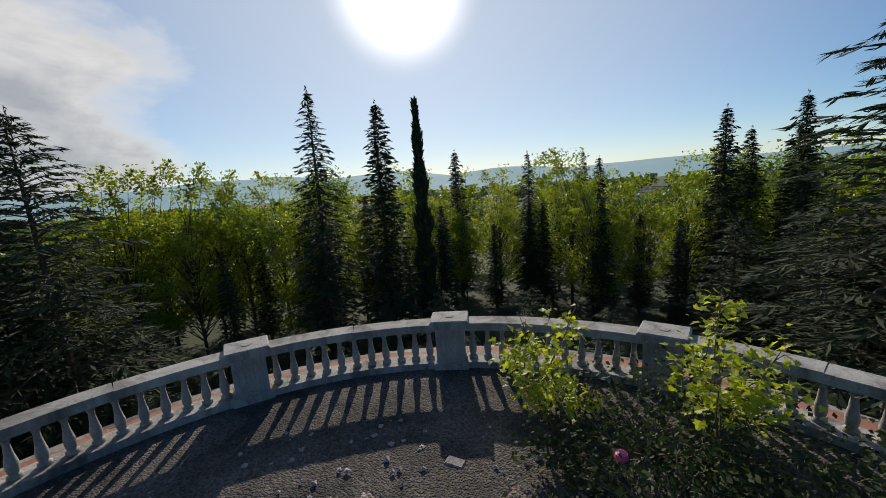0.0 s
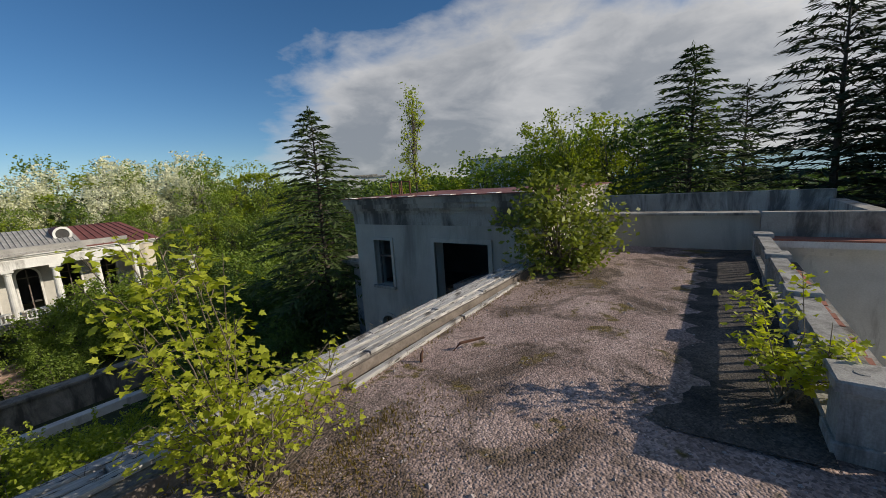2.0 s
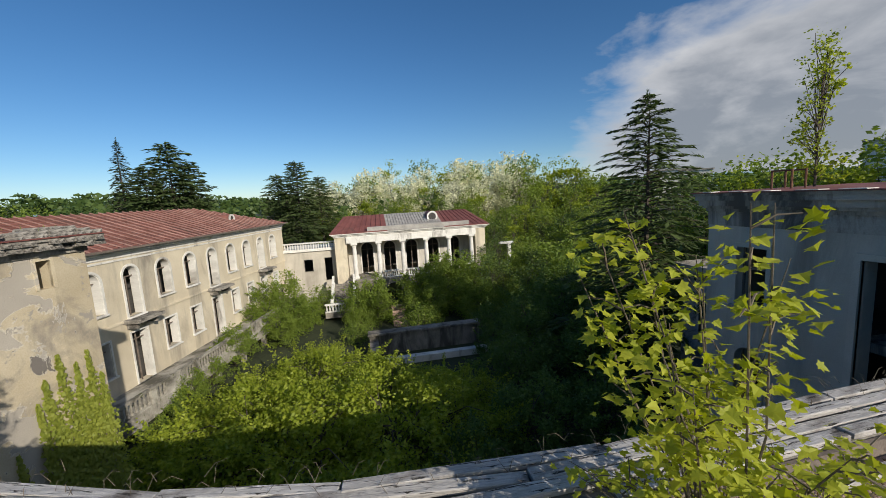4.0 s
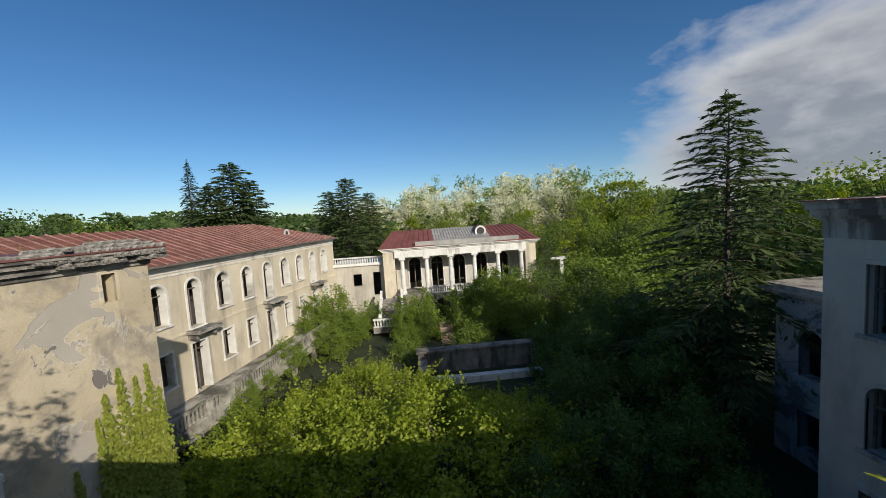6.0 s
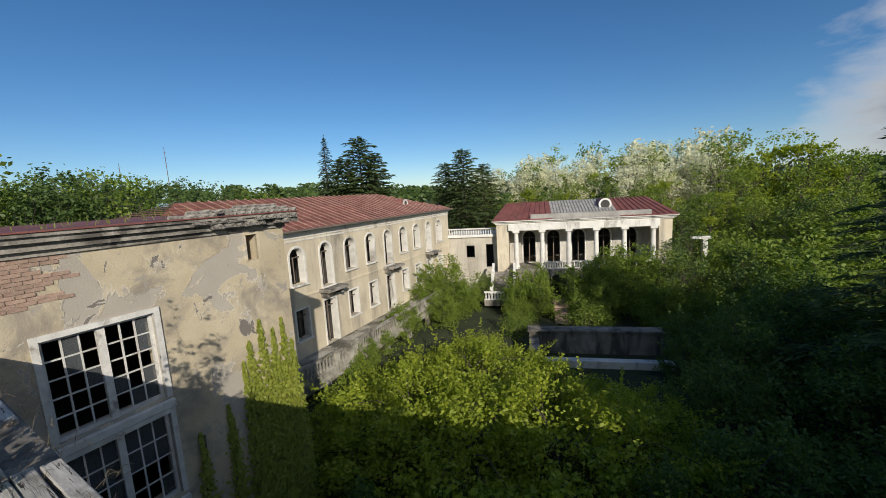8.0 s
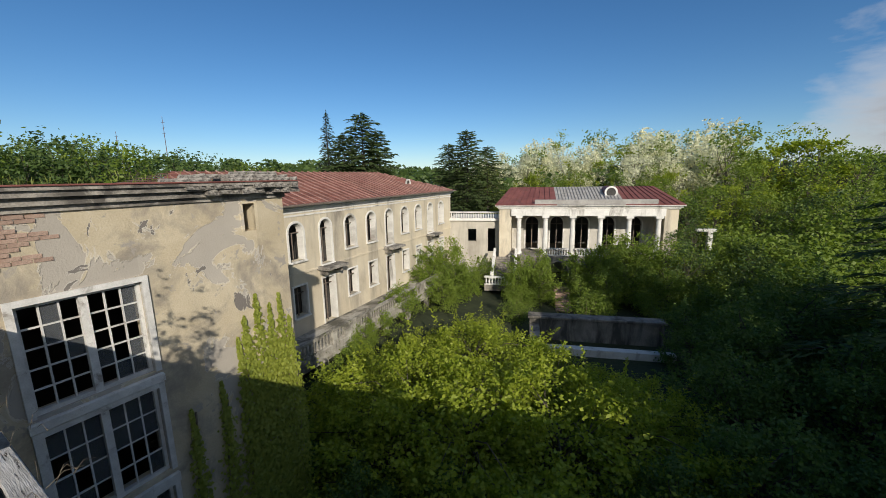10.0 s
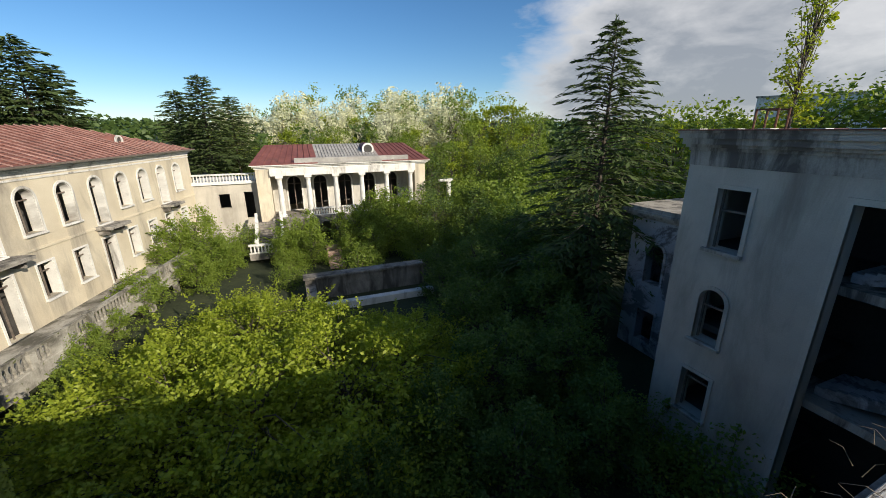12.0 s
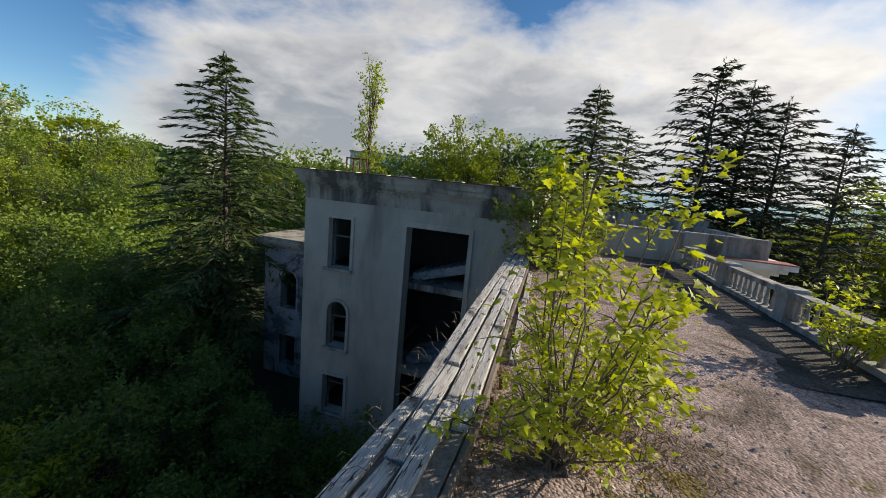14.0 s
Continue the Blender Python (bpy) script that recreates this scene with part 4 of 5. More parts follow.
# roof in three stretches, seamed metal and bare boards
for (xa, xb, matl, top) in ((X0 - 0.4, 3.0, RED_METAL, -0.55), (3.0, 9.2, GREY_ROOF, -0.55), (9.2, X1 + 0.4, RED_METAL, -0.55)):
    za = -2.10
    s = Shape()
    la, lb = (1.3 if xa < 0 else 0), (1.3 if xb > X1 else 0)
    s.add([(xa, -0.45, za), (xb, -0.45, za), (xb - lb, 5.0, top), (xa + la, 5.0, top), (xa, -0.45, za - 0.06), (xb, -0.45, za - 0.06)], [(0, 1, 2, 3), (4, 5, 1, 0)])
    s.add([(xb - lb, 5.0, top), (xa + la, 5.0, top), (xa, 11.4, za), (xb, 11.4, za)], [(1, 0, 3, 2)])
    if lb:
        s.add([(xb, -0.45, za), (xb, 11.4, za), (xb - lb, 5.0, top)], [(0, 1, 2)])
    if la:
        s.add([(xa, -0.45, za), (xa, 11.4, za), (xa + la, 5.0, top)], [(2, 1, 0)])
    rp = part("roof", s, matl, port, "bare weathered roof boards" if matl is GREY_ROOF else "red seamed metal roof")
    k = int((xb - xa) / (0.55 if matl is RED_METAL else 0.3))
    for i in range(1, k):
        f = i / k
        p, q = (xa + (xb - xa) * f, -0.45), (xa + la + (xb - lb - xa - la) * f, 5.0)
        part("seam", Shape().add([(p[0] - 0.025, p[1], za), (p[0] + 0.025, p[1], za), (p[0], p[1], za + 0.07), (q[0] - 0.025, q[1], top), (q[0] + 0.025, q[1], top), (q[0], q[1], top + 0.07)], [(0, 1, 2), (0, 2, 5, 3), (1, 4, 5, 2)]), matl, rp)
dm = part("dormer", Shape().lathe([(0.62, 0), (0.62, 0.1), (0.45, 0.1), (0.45, 0.02)], 18, pose(8.35, 2.2, -1.05, 90, 0, 0)), TRIM, port, "round dormer window with a white rim")
# flat disc, its near-black colour is the dormer's inner shade
part("dormer_opening", Shape().lathe([(0.44, 0.03), (0.44, 0.04)], 18, pose(8.35, 2.2, -1.05, 90, 0, 0)), INNER_SHADE, dm, "near-black disc painted as shade in the opening")
part("dormer_body", Shape().lathe([(0.6, 0), (0.6, -2.2)], 18, pose(8.35, 2.25, -1.05, 90, 0, 0)), RED_METAL, dm)
# porch balustrade
for i in range(5):
    u0 = -0.58 + 2.57 * i
    if i == 0:
        continue
    g = part("porch_rail", Shape().box(u0 + 0.3, u0 + 2.27, -0.55, -0.35, FL + 0.62, FL + 0.75).box(u0 + 0.3, u0 + 2.27, -0.53, -0.37, FL, FL + 0.08), TRIM, port)
    for j in range(8):
        part("baluster", bm_far, None, g, "", pose(u0 + 0.45 + 0.24 * j, -0.45, FL + 0.05))
# outside stair with side rails
st = thing("garden_stair", "pale stone stair with balustrades down to the court", "stair", pose(-2.75, PY - 0.8, 1.15))
n = 10
for i in range(n):
    part("step", Shape().chamfer(-0.9, 0.9, -0.32 * (i + 1), -0.32 * i, FL - 0.17 * (i + 1) - 0.3, FL - 0.17 * (i + 1), 0.015), STONE, st)
for x in (-1.05, 1.05):
    s = Shape()
    L, dz = 3.2, 1.7
    for w, z0, z1 in ((0.12, 0.55, 0.70), (0.11, -0.3, 0.05)):
        s.add([(x - w, 0, FL + z0), (x + w, 0, FL + z0), (x + w, 0, FL + z1), (x - w, 0, FL + z1), (x - w, -L, FL - dz + z0), (x + w, -L, FL - dz + z0), (x + w, -L, FL - dz + z1), (x - w, -L, FL - dz + z1)], [(0, 3, 2, 1), (4, 5, 6, 7), (0, 1, 5, 4), (1, 2, 6, 5), (2, 3, 7, 6), (3, 0, 4, 7)])
    s.box(x - 0.16, x + 0.16, -L - 0.3, -L, FL - dz - 0.5, FL - dz + 0.8)
    g = part("stair_rail", s, TRIM, st)
    for i in range(11):
        f = (i + 0.5) / 11
        part("baluster", bm_far, None, g, "", pose(x, -L * f, FL - dz * f + 0.02))
part("landing", Shape().chamfer(-1.6, 1.9, -5.0, -3.2, FL - 2.3, FL - 1.75, 0.02), STONE, st)
g = part("landing_rail", Shape().box(-1.6, 1.9, -5.0, -4.8, FL - 1.1, FL - 0.95).box(-1.6, 1.9, -5.0, -4.82, FL - 1.75, FL - 1.65), TRIM, st)
for i in range(13):
    part("baluster", bm_far, None, g, "", pose(-1.45 + 0.27 * i, -4.9, FL - 1.7))
# link wall between wing and pavilion
link = thing("link_building", "low grey link building with a white roof balustrade", "building", pose(-9.0, PY + 1.0, 1.0))
part("wall", Shape().wall(0, 5.6, GROUND - 1, -3.7, 0, 0.4, [(2.2, 3.1, -5.9, -4.6, False), (4.3, 5.1, -7.0, -4.5, False)]), GREY_PLASTER, link)
part("roof_slab", Shape().chamfer(0, 5.6, -0.2, 5, -3.7, -3.5, 0.03), TRIM, link)
# added dark sheet, painted shade behind the link's openings
part("lining", Shape().box(0.2, 5.5, 3, 3.1, GROUND, -3.7), INNER_SHADE, link)
g = part("roof_rail", Shape().box(0, 5.6, -0.12, 0.1, -2.88, -2.74).box(0, 5.6, -0.1, 0.08, -3.5, -3.42), TRIM, link)
for i in range(21):
    part("baluster", bm_far, None, g, "", pose(0.2 + 0.26 * i, 0, -3.42))
# a ruined column stub beside the pavilion
rc = thing("pergola_post", "white pergola post with a broken beam", "pergola", pose(16.6, 46, 0.4))
part("post", Shape().box(-0.2, 0.2, -0.2, 0.2, GROUND - 1, -4.1), TRIM, rc)
part("beam", Shape().chamfer(-1.2, 0.5, -0.22, 0.22, -4.1, -3.86, 0.04), TRIM, rc)

# ---- pool terrace in the court ----
pool = thing("pool_wall", "stained stone basin wall in the overgrown court", "basin wall", pose(0, 0, 0))
part("front_wall", Shape().box(-0.5, 7.5, 29.0, 29.6, GROUND - 0.5, -7.15), STONE, pool)
part("coping", Shape().chamfer(-0.6, 7.6, 28.85, 29.7, -7.15, -7.0, 0.03), STONE, pool)
part("side_wall", Shape().box(-0.5, 0.1, 26.9, 29.0, GROUND - 0.5, -7.5), STONE, pool)
part("kerb", Shape().chamfer(-0.3, 7.5, 26.9, 27.4, GROUND - 0.3, GROUND + 0.45, 0.03), TRIM, pool)
lst = thing("lower_stair", "worn stone steps between bushes", "stair", pose(2.2, 37.5, 0))
for i in range(9):
    part("step", Shape().chamfer(-0.6, 0.6, -0.36 * (i + 1), -0.36 * i, GROUND - 0.5, GROUND + 1.35 - 0.15 * (i + 1), 0.03), BRICK, lst)

# ---- ground ----


def height(x, y):
    """The lie of the land: level court, a slope behind the pavilion, woods falling away in front."""
    h = GROUND
    back = max(0.0, y - 47)
    h += min(back * 0.09, 5.5) + 0.6 * noise.noise((x * 0.05, y * 0.05, 0.0)) * min(1, max(abs(x) - 10, 0) / 20 + back / 20)
    if y < -6:
        h -= min((-6 - y) * 0.06, 6.0)
    h += min(max(0.0, -x - 40) * 0.07, 6.0) * (1 if y > -10 else 0)
    far = math.hypot(x, y)
    if far > 260:
        h -= (far - 260) * 0.012
    return h


gs = Shape()
ticks = [-2600, -1500, -800, -450, -260, -170, -120] + [i * 7 for i in range(-13, 14)] + [120, 170, 260, 450, 800, 1500, 2600]
N = len(ticks)
gs.add([(x, y, height(x, y)) for y in ticks for x in ticks], [(j * N + i, j * N + i + 1, (j + 1) * N + i + 1, (j + 1) * N + i) for j in range(N - 1) for i in range(N - 1)])
tagged(part("ground", gs, EARTH, smooth=True), "overgrown dark green ground round the buildings", "ground", kind="structure")
# far hills, glowing pale blue in place of air haze
for k, (dist, top, seed) in enumerate(((900, 24, 1.0), (1500, 70, 7.0))):
    vs, fs, n = [], [], 120
    for i in range(n + 1):
        a = 360 * i / n
        d = toward(a)
        hgt = top * (0.25 + 0.75 * max(0, noise.fractal((d.x * 2.2 + seed, d.y * 2.2, seed), 0.7, 2.0, 5) * 0.9 + 0.45))
        if dist > 1000:
            hgt *= 0.25 + 0.75 * max(0.0, d.dot(toward(125)))
        vs += [(d.x * dist, d.y * dist, -40), (d.x * dist * 1.25, d.y * dist * 1.25, hgt)]
        if i:
            fs.append((2 * i - 2, 2 * i, 2 * i + 1, 2 * i - 1))
    tagged(part("backdrop", Shape().add(vs, fs), HILL, smooth=True), "wooded hills on the horizon with haze painted as a blue glow", "hills", kind="structure")

# ---- plants ----


def trunk_of(h, r, lean=0.02, seg=7, steps=6, rng=random):
    s = Shape()
    dx, dy = rng.uniform(-lean, lean), rng.uniform(-lean, lean)
    s.tube([(dx * h * f * f, dy * h * f * f, h * f - 0.3) for f in [i / steps for i in range(steps + 1)]], [r * (1 - 0.93 * i / steps) for i in range(steps + 1)], seg)
    return s


def conifer(name, label, seed, h, r, boughs, sprays, rise, droop, material, bare=0.10, power=0.85, slim=0.16, size=0.30, spread=0.3, category="conifer", twin=0):
    """A trunk with boughs all the way up; every bough carries flat sprays of needles."""
    rng = np.random.default_rng(seed)
    rr = random.Random(seed)
    root = thing(name, label, category)
    trunk, s = trunk_of(h, h * 0.013 + 0.05, 0.01, rng=rr), Shape()
    C, L, W = [], [], []
    for j in range(boughs):
        f = bare + (0.985 - bare) * (j + rng.uniform(0, 1)) / boughs
        a = j * 2.399 + rng.uniform(-0.4, 0.4)
        ln = (r * (1 - f) ** power * (0.7 + 0.3 * min(1, (f - bare) / 0.12)) + 0.12) * rng.uniform(0.6, 1.2)
        z0 = h * f
        up = rise + 0.55 * max(0.0, f - 0.6)
        out, side = np.array([math.cos(a), math.sin(a), 0.0]), np.array([-math.sin(a), math.cos(a), 0.0])

        def bend(t):
            return ln * (up * 1.3 * t - (up * 0.3 + droop) * t * t)

        if ln > 0.6:
            s.tube([tuple(out * ln * t + (0, 0, z0 + bend(t))) for t in (0, 0.33, 0.66, 0.97)], [0.018 + 0.010 * ln, 0.014 + 0.006 * ln, 0.010 + 0.003 * ln, 0.006], 3)
        n = max(5, int(sprays * (0.25 + 0.9 * ln / r)))
        t = rng.uniform(0.10, 1.0, n) ** 0.8
        w = rng.normal(0, 1, n) * spread * ln * (0.75 - 0.6 * t) * (t > 0.15)
        pos = out * (t * ln)[:, None] + side * w[:, None]
        pos[:, 2] += z0 + bend(t) - 0.12 * np.abs(w) + rng.normal(0, 0.03, n)
        d = out[None] * rng.uniform(0.45, 1, (n, 1)) + side[None] * (np.sign(w) * rng.uniform(0.2, 1.0, n))[:, None]
        d[:, 2] = rng.uniform(-0.45, 0.2, n) - droop * 0.5 * t
        d /= np.linalg.norm(d, axis=1, keepdims=True)
        sz = size * rng.uniform(0.55, 1.3, n) * (0.6 + 0.4 * min(1, ln / r * 2))
        wv = np.cross(d, np.array([0, 0, 1.0]) + rng.normal(0, 0.4, (n, 3)))
        wv /= np.linalg.norm(wv, axis=1, keepdims=True) + 1e-9
        C.append(pos), L.append(d * sz[:, None]), W.append(wv * (sz * slim * rng.uniform(0.7, 1.6, n))[:, None])
    n = 40
    z = rng.uniform(0.94, 1.01, n) * h
    C.append(np.stack([rng.normal(0, 0.04, n), rng.normal(0, 0.04, n), z], 1))
    d = random_dirs(rng, n) * (0.6, 0.6, 0.3) + (0, 0, 0.7)
    L.append(d * size * 0.5), W.append(np.cross(d, random_dirs(rng, n)) * size * 0.10)
    part("trunk", trunk, BARK, root)
    tagged(part("boughwork", s, BARK, root), kind="stuff")
    part("crown", card_mesh("crown", np.concatenate(C), np.concatenate(L), np.concatenate(W), material), None, root)
    return root


def cypress(name, label, seed, h, r, material, n=3800):
    rng = np.random.default_rng(seed)
    root = thing(name, label, "cypress")
    f = rng.uniform(0.03, 1.0, n)
    rad = r * np.minimum(1, (1.02 - f) ** 0.75 * 1.25) * (0.75 + 0.25 * np.sin(f * 40 + rng.uniform(0, 6))) * rng.uniform(0.55, 1.1, n)
    a = rng.uniform(0, 2 * math.pi, n)
    c = np.stack([rad * np.cos(a), rad * np.sin(a), f * h], 1)
    d = np.stack([np.cos(a) * 0.35, np.sin(a) * 0.35, np.full(n, 0.9)], 1) + rng.normal(0, 0.18, (n, 3))
    w = np.cross(d, random_dirs(rng, n))
    part("trunk", trunk_of(h * 0.95, 0.16), BARK, root)
    part("crown", card_mesh("crown", c, d * 0.34, w * 0.12, material), None, root)
    return root


def broadleaf(name, label, seed, h, r, n, material, size=0.16, clumps=34, low=0.28, trunk=0.13, category="tree", bushy=False, flat=0.8, spread=(0.16, 0.34)):
    """A trunk that forks into limbs, each ending in uneven clumps of single leaves."""
    rng = np.random.default_rng(seed)
    rr = random.Random(seed)
    root = thing(name, label, category)
    s = Shape()
    if not bushy:
        part("trunk", trunk_of(h * 0.8, trunk, 0.06, rng=rr), BARK, root)
    C = []
    for k in range(clumps):
        f = rng.uniform(0, 1)
        a = rng.uniform(0, 2 * math.pi)
        z = h * (low + (1 - low) * f)
        shell = math.sqrt(max(0.05, 1 - (1.6 * (f - 0.42)) ** 2)) * r
        q = shell * math.sqrt(rng.uniform(0.15, 1.0)) * (1.0 + 0.22 * math.sin(3 * a + seed) + 0.12 * math.sin(7 * a + 2 * seed))
        z *= 1.0 + 0.10 * math.sin(2 * a + seed) + rng.uniform(-0.08, 0.12)
        c = np.array([q * math.cos(a), q * math.sin(a), z])
        start = (0, 0, 0.0) if bushy else (0, 0, z * rng.uniform(0.45, 0.75))
        mid = (c * (0.5, 0.5, 0.55) + np.array(start) * 0.45 + rng.normal(0, 0.08 * r, 3))
        s.tube([start, tuple(mid), tuple(c)], [trunk * (0.35 if bushy else 0.4), trunk * 0.2, 0.008], 4)
        wide = r * rng.uniform(*spread)
        m = int(n / clumps * rng.uniform(0.6, 1.4))
        C.append(c + np.clip(rng.normal(0, 1, (m, 3)), -1.7, 1.7) * wide * (1, 1, flat))
        if k % 3 == 0:  # a shoot that stands out of the crown
            m = max(6, m // 3)
            t = rng.uniform(0, 1, (m, 1))
            d = c * (0.9, 0.9, 0) / (r + 1e-6) + np.array([0, 0, rng.uniform(0.3, 0.9)])
            C.append(c + d * t * r * 0.45 + rng.normal(0, 0.035 * r, (m, 3)) * (1.2 - t))
    C = np.concatenate(C)
    C = C[C[:, 2] > 0.03 * h]
    l, w = leaves_round(rng, C, size)
    tagged(part("branchwork", s, BARK if not bushy else TWIG, root), kind="stuff")
    part("crown", card_mesh("crown", C, l, w, material), None, root)
    return root


def lobed_leaf(name, material, seed):
    """A young plane-like leaf with pointed lobes and a fold along its rib."""
    rr = random.Random(seed)
    out = [(0.0, 0.0), (0.18, 0.10), (0.46, 0.08), (0.36, 0.30), (0.56, 0.52), (0.28, 0.54), (0.20, 0.72), (0.0, 1.0)]
    right = [(x * rr.uniform(0.85, 1.1), y * rr.uniform(0.95, 1.03)) for x, y in out]
    left = [(-x * rr.uniform(0.85, 1.1), y) for x, y in out[1:-1]]
    vs = [(x, y, 0.16 * abs(x) + 0.10 * y * (1 - y) - 0.12 * y * y) for x, y in right + left[::-1]]
    vs.append((0, 0.45, -0.02))
    n = len(vs) - 1
    return Shape().add(vs, [(i, (i + 1) % n, n) for i in range(n)]).mesh(name, material)


LEAVES = [lobed_leaf("leaf", LOBED, k) for k in range(4)]


def leaf_pose(c, rng, size, up=0.9):
    d = Vector((rng.uniform(-1, 1), rng.uniform(-1, 1), rng.uniform(-0.5, 0.35))).normalized()
    z = (Vector((rng.uniform(-0.8, 0.8), rng.uniform(-0.8, 0.8), up)) - d * 0.2).normalized()
    x = d.cross(z).normalized()
    z = x.cross(d)
    m = Matrix((x, d, z)).transposed().to_4x4()
    return Matrix.Translation(c) @ m @ Matrix.Diagonal((size, size, size, 1))


def sapling(label, m, seed, h, r, twigs, leaves, size, single=0, lean=(0, 0)):
    """A young plane tree: a few stems, twigs and lobed leaves; the first ones are parts of their own."""
    rr = random.Random(seed)
    root = thing("plane_sapling", label, "sapling", m)
    s, ends = Shape(), []
    for k in range(twigs):
        a = 2 * math.pi * k / twigs + rr.uniform(-0.4, 0.4)
        f = rr.uniform(0.25, 1.0)
        reach = r * rr.uniform(0.45, 1.0) * (1.15 - 0.6 * f)
        top = Vector((lean[0] * f + math.cos(a) * reach, lean[1] * f + math.sin(a) * reach, h * f * rr.uniform(0.8, 1.08)))
        mid = top * 0.5 + Vector((rr.uniform(-0.12, 0.12), rr.uniform(-0.12, 0.12), 0.06))
        foot = Vector((rr.uniform(-0.1, 0.1), rr.uniform(-0.1, 0.1), 0))
        s.tube([foot, mid * 0.55 + foot * 0.45, mid, top * 0.8 + mid * 0.2, top], [0.009, 0.007, 0.005, 0.0035, 0.0015], 5)
        for t in range(5):
            q = mid.lerp(top, rr.uniform(0.1, 1.0))
            e = q + Vector((rr.uniform(-1, 1), rr.uniform(-1, 1), rr.uniform(-0.2, 0.8))) * 0.22 * r
            s.tube([q, (q + e) / 2 + Vector((0, 0, 0.02)), e], [0.005, 0.004, 0.002], 4)
            ends += [q, q.lerp(e, 0.55), e, e]
    tagged(part("branchwork", s, TWIG, root), kind="stuff")
    rest = Shape()
    for i in range(leaves):
        e = rr.choice(ends) + Vector((rr.gauss(0, 1), rr.gauss(0, 1), rr.gauss(0, 0.8))) * 0.06
        mm = leaf_pose(e, rr, size * rr.uniform(0.55, 1.25))
        if i < single:
            part("leaf", rr.choice(LEAVES), None, root, "", mm)
        else:
            me = rr.choice(LEAVES)
            rest.add([v.co for v in me.vertices], [tuple(p.vertices) for p in me.polygons], mm)
    if rest.v:
        part("foliage", rest, LOBED, root)
    return root


def at(az, d, from_=(0.0, 1.0)):
    v = toward(az)
    return from_[0] + v.x * d, from_[1] + v.y * d


def plant(ob, x, y, turn=0.0, z=None, scale=1.0):
    k = scale / ob.scale[0]
    return copy_thing(ob, pose(x, y, height(x, y) - 0.1 if z is None else z, 0, 0, turn) @ Matrix.Diagonal((k, k, k, 1)))


def settle(ob, x, y, z=None, turn=0.0, scale=1.0):
    ob.matrix_basis = pose(x, y, height(x, y) - 0.1 if z is None else z, 0, 0, turn) @ Matrix.Diagonal((scale, scale, scale, 1))
    return ob


def top_at(ob_h, az, el, d, eye=(0.1, 0.2, 2.33)):
    """Scale for a tree of height ob_h at that bearing and distance, for its tip to reach the elevation."""
    x, y = at(az, d, eye[:2])
    return x, y, (eye[2] + d * math.tan(radians(el)) - height(x, y)) / ob_h


# conifers before the terrace
spruce = conifer("spruce", "tall dark spruce with ragged level boughs", 1, 18, 3.1, 330, 20, 0.10, 0.30, SPRUCE, 0.08, 0.75, 0.20, 0.30, 0.30)
fir = conifer("fir", "dense dark fir with a pointed crown", 2, 18, 2.6, 400, 22, 0.30, 0.20, SPRUCE, 0.04, 0.70, 0.26, 0.30, 0.34)
cyp = cypress("cypress", "slim dark column cypress", 3, 17, 0.85, SPRUCE)
cedar = conifer("cedar", "broad cedar with flat layered boughs", 4, 16, 6.4, 190, 95, 0.20, 0.26, CEDAR, 0.12, 0.66, 0.17, 0.30, 0.34)
cedar_b = conifer("cedar", "dark airy cedar with layered boughs", 14, 16, 5.2, 170, 80, 0.24, 0.22, SPRUCE, 0.12, 0.60, 0.15, 0.28, 0.32)
cedar_c = conifer("cedar", "broad dense old cedar behind the wing", 15, 16, 5.0, 170, 60, 0.16, 0.16, CEDAR, 0.25, 0.42, 0.22, 0.36, 0.42)
cedar_low = conifer("cedar", "dark cedar in the lower woods", 16, 16, 5.2, 120, 46, 0.24, 0.22, SPRUCE, 0.12, 0.60, 0.17, 0.40, 0.32)
first = {}


def put(ob, h, az, el, d, turn=0.0, eye=(0.1, 0.2, 2.33)):
    x, y, s = top_at(h, az, el, d, eye)
    if ob.name not in first:
        first[ob.name] = 1
        return settle(ob, x, y, None, turn, s)
    return plant(ob, x, y, turn, None, s)


put(spruce, 18, 138.5, 12.7, 26)
put(fir, 18, 147.3, 11.0, 26)
put(cyp, 17, 152.7, 10.9, 27)
put(fir, 18, 157.5, 3.9, 42, 50)
put(spruce, 18, 167.7, 2.9, 40, 80)
put(spruce, 18, 175.0, 2.5, 46, 10)
put(fir, 18, 177.0, 1.6, 50, 120)
put(fir, 18, -169.3, 6.0, 38, 30)
put(fir, 18, -162.6, 6.2, 40, 200)
put(fir, 18, -167.0, 3.4, 42, 140)
put(cedar_b, 16, -154.5, 16.5, 17, 20)
put(cedar_b, 16, -147, 13, 22, 100)
put(cedar_b, 16, -150, 4, 26, 70)
put(cedar_b, 16, 97, 17.0, 22, 0)
put(cedar_b, 16, 101.0, 14.4, 23, 77)
put(cedar_b, 16, 104.5, 12.6, 22, 160)
put(cedar_b, 16, 110.0, 9.5, 20, 250)
put(cedar, 16, 84.5, 13.9, 27, 40)
put(cedar_b, 16, 90, 9, 30, 200)

# the big cedar by the court and those behind the wing
E8 = (-0.6, 4.3, 1.97)
put(cedar, 16, 43.1, 13.0, 22.3, 130, E8)
put(cedar_c, 16, -26.0, 6.0, 58, 130, E8)
put(spruce, 18, -28.0, 8.9, 60, 30, E8)
put(cedar_c, 16, -23.4, 8.7, 58, 10, E8)
put(cedar_c, 16, -21.5, 6.4, 60, 60, E8)
put(cedar_c, 16, -8.6, 6.4, 60, 90, E8)
put(cedar_c, 16, -11.2, 4.6, 63, 0, E8)
put(cedar_c, 16, -5.6, 4.2, 66, 200, E8)

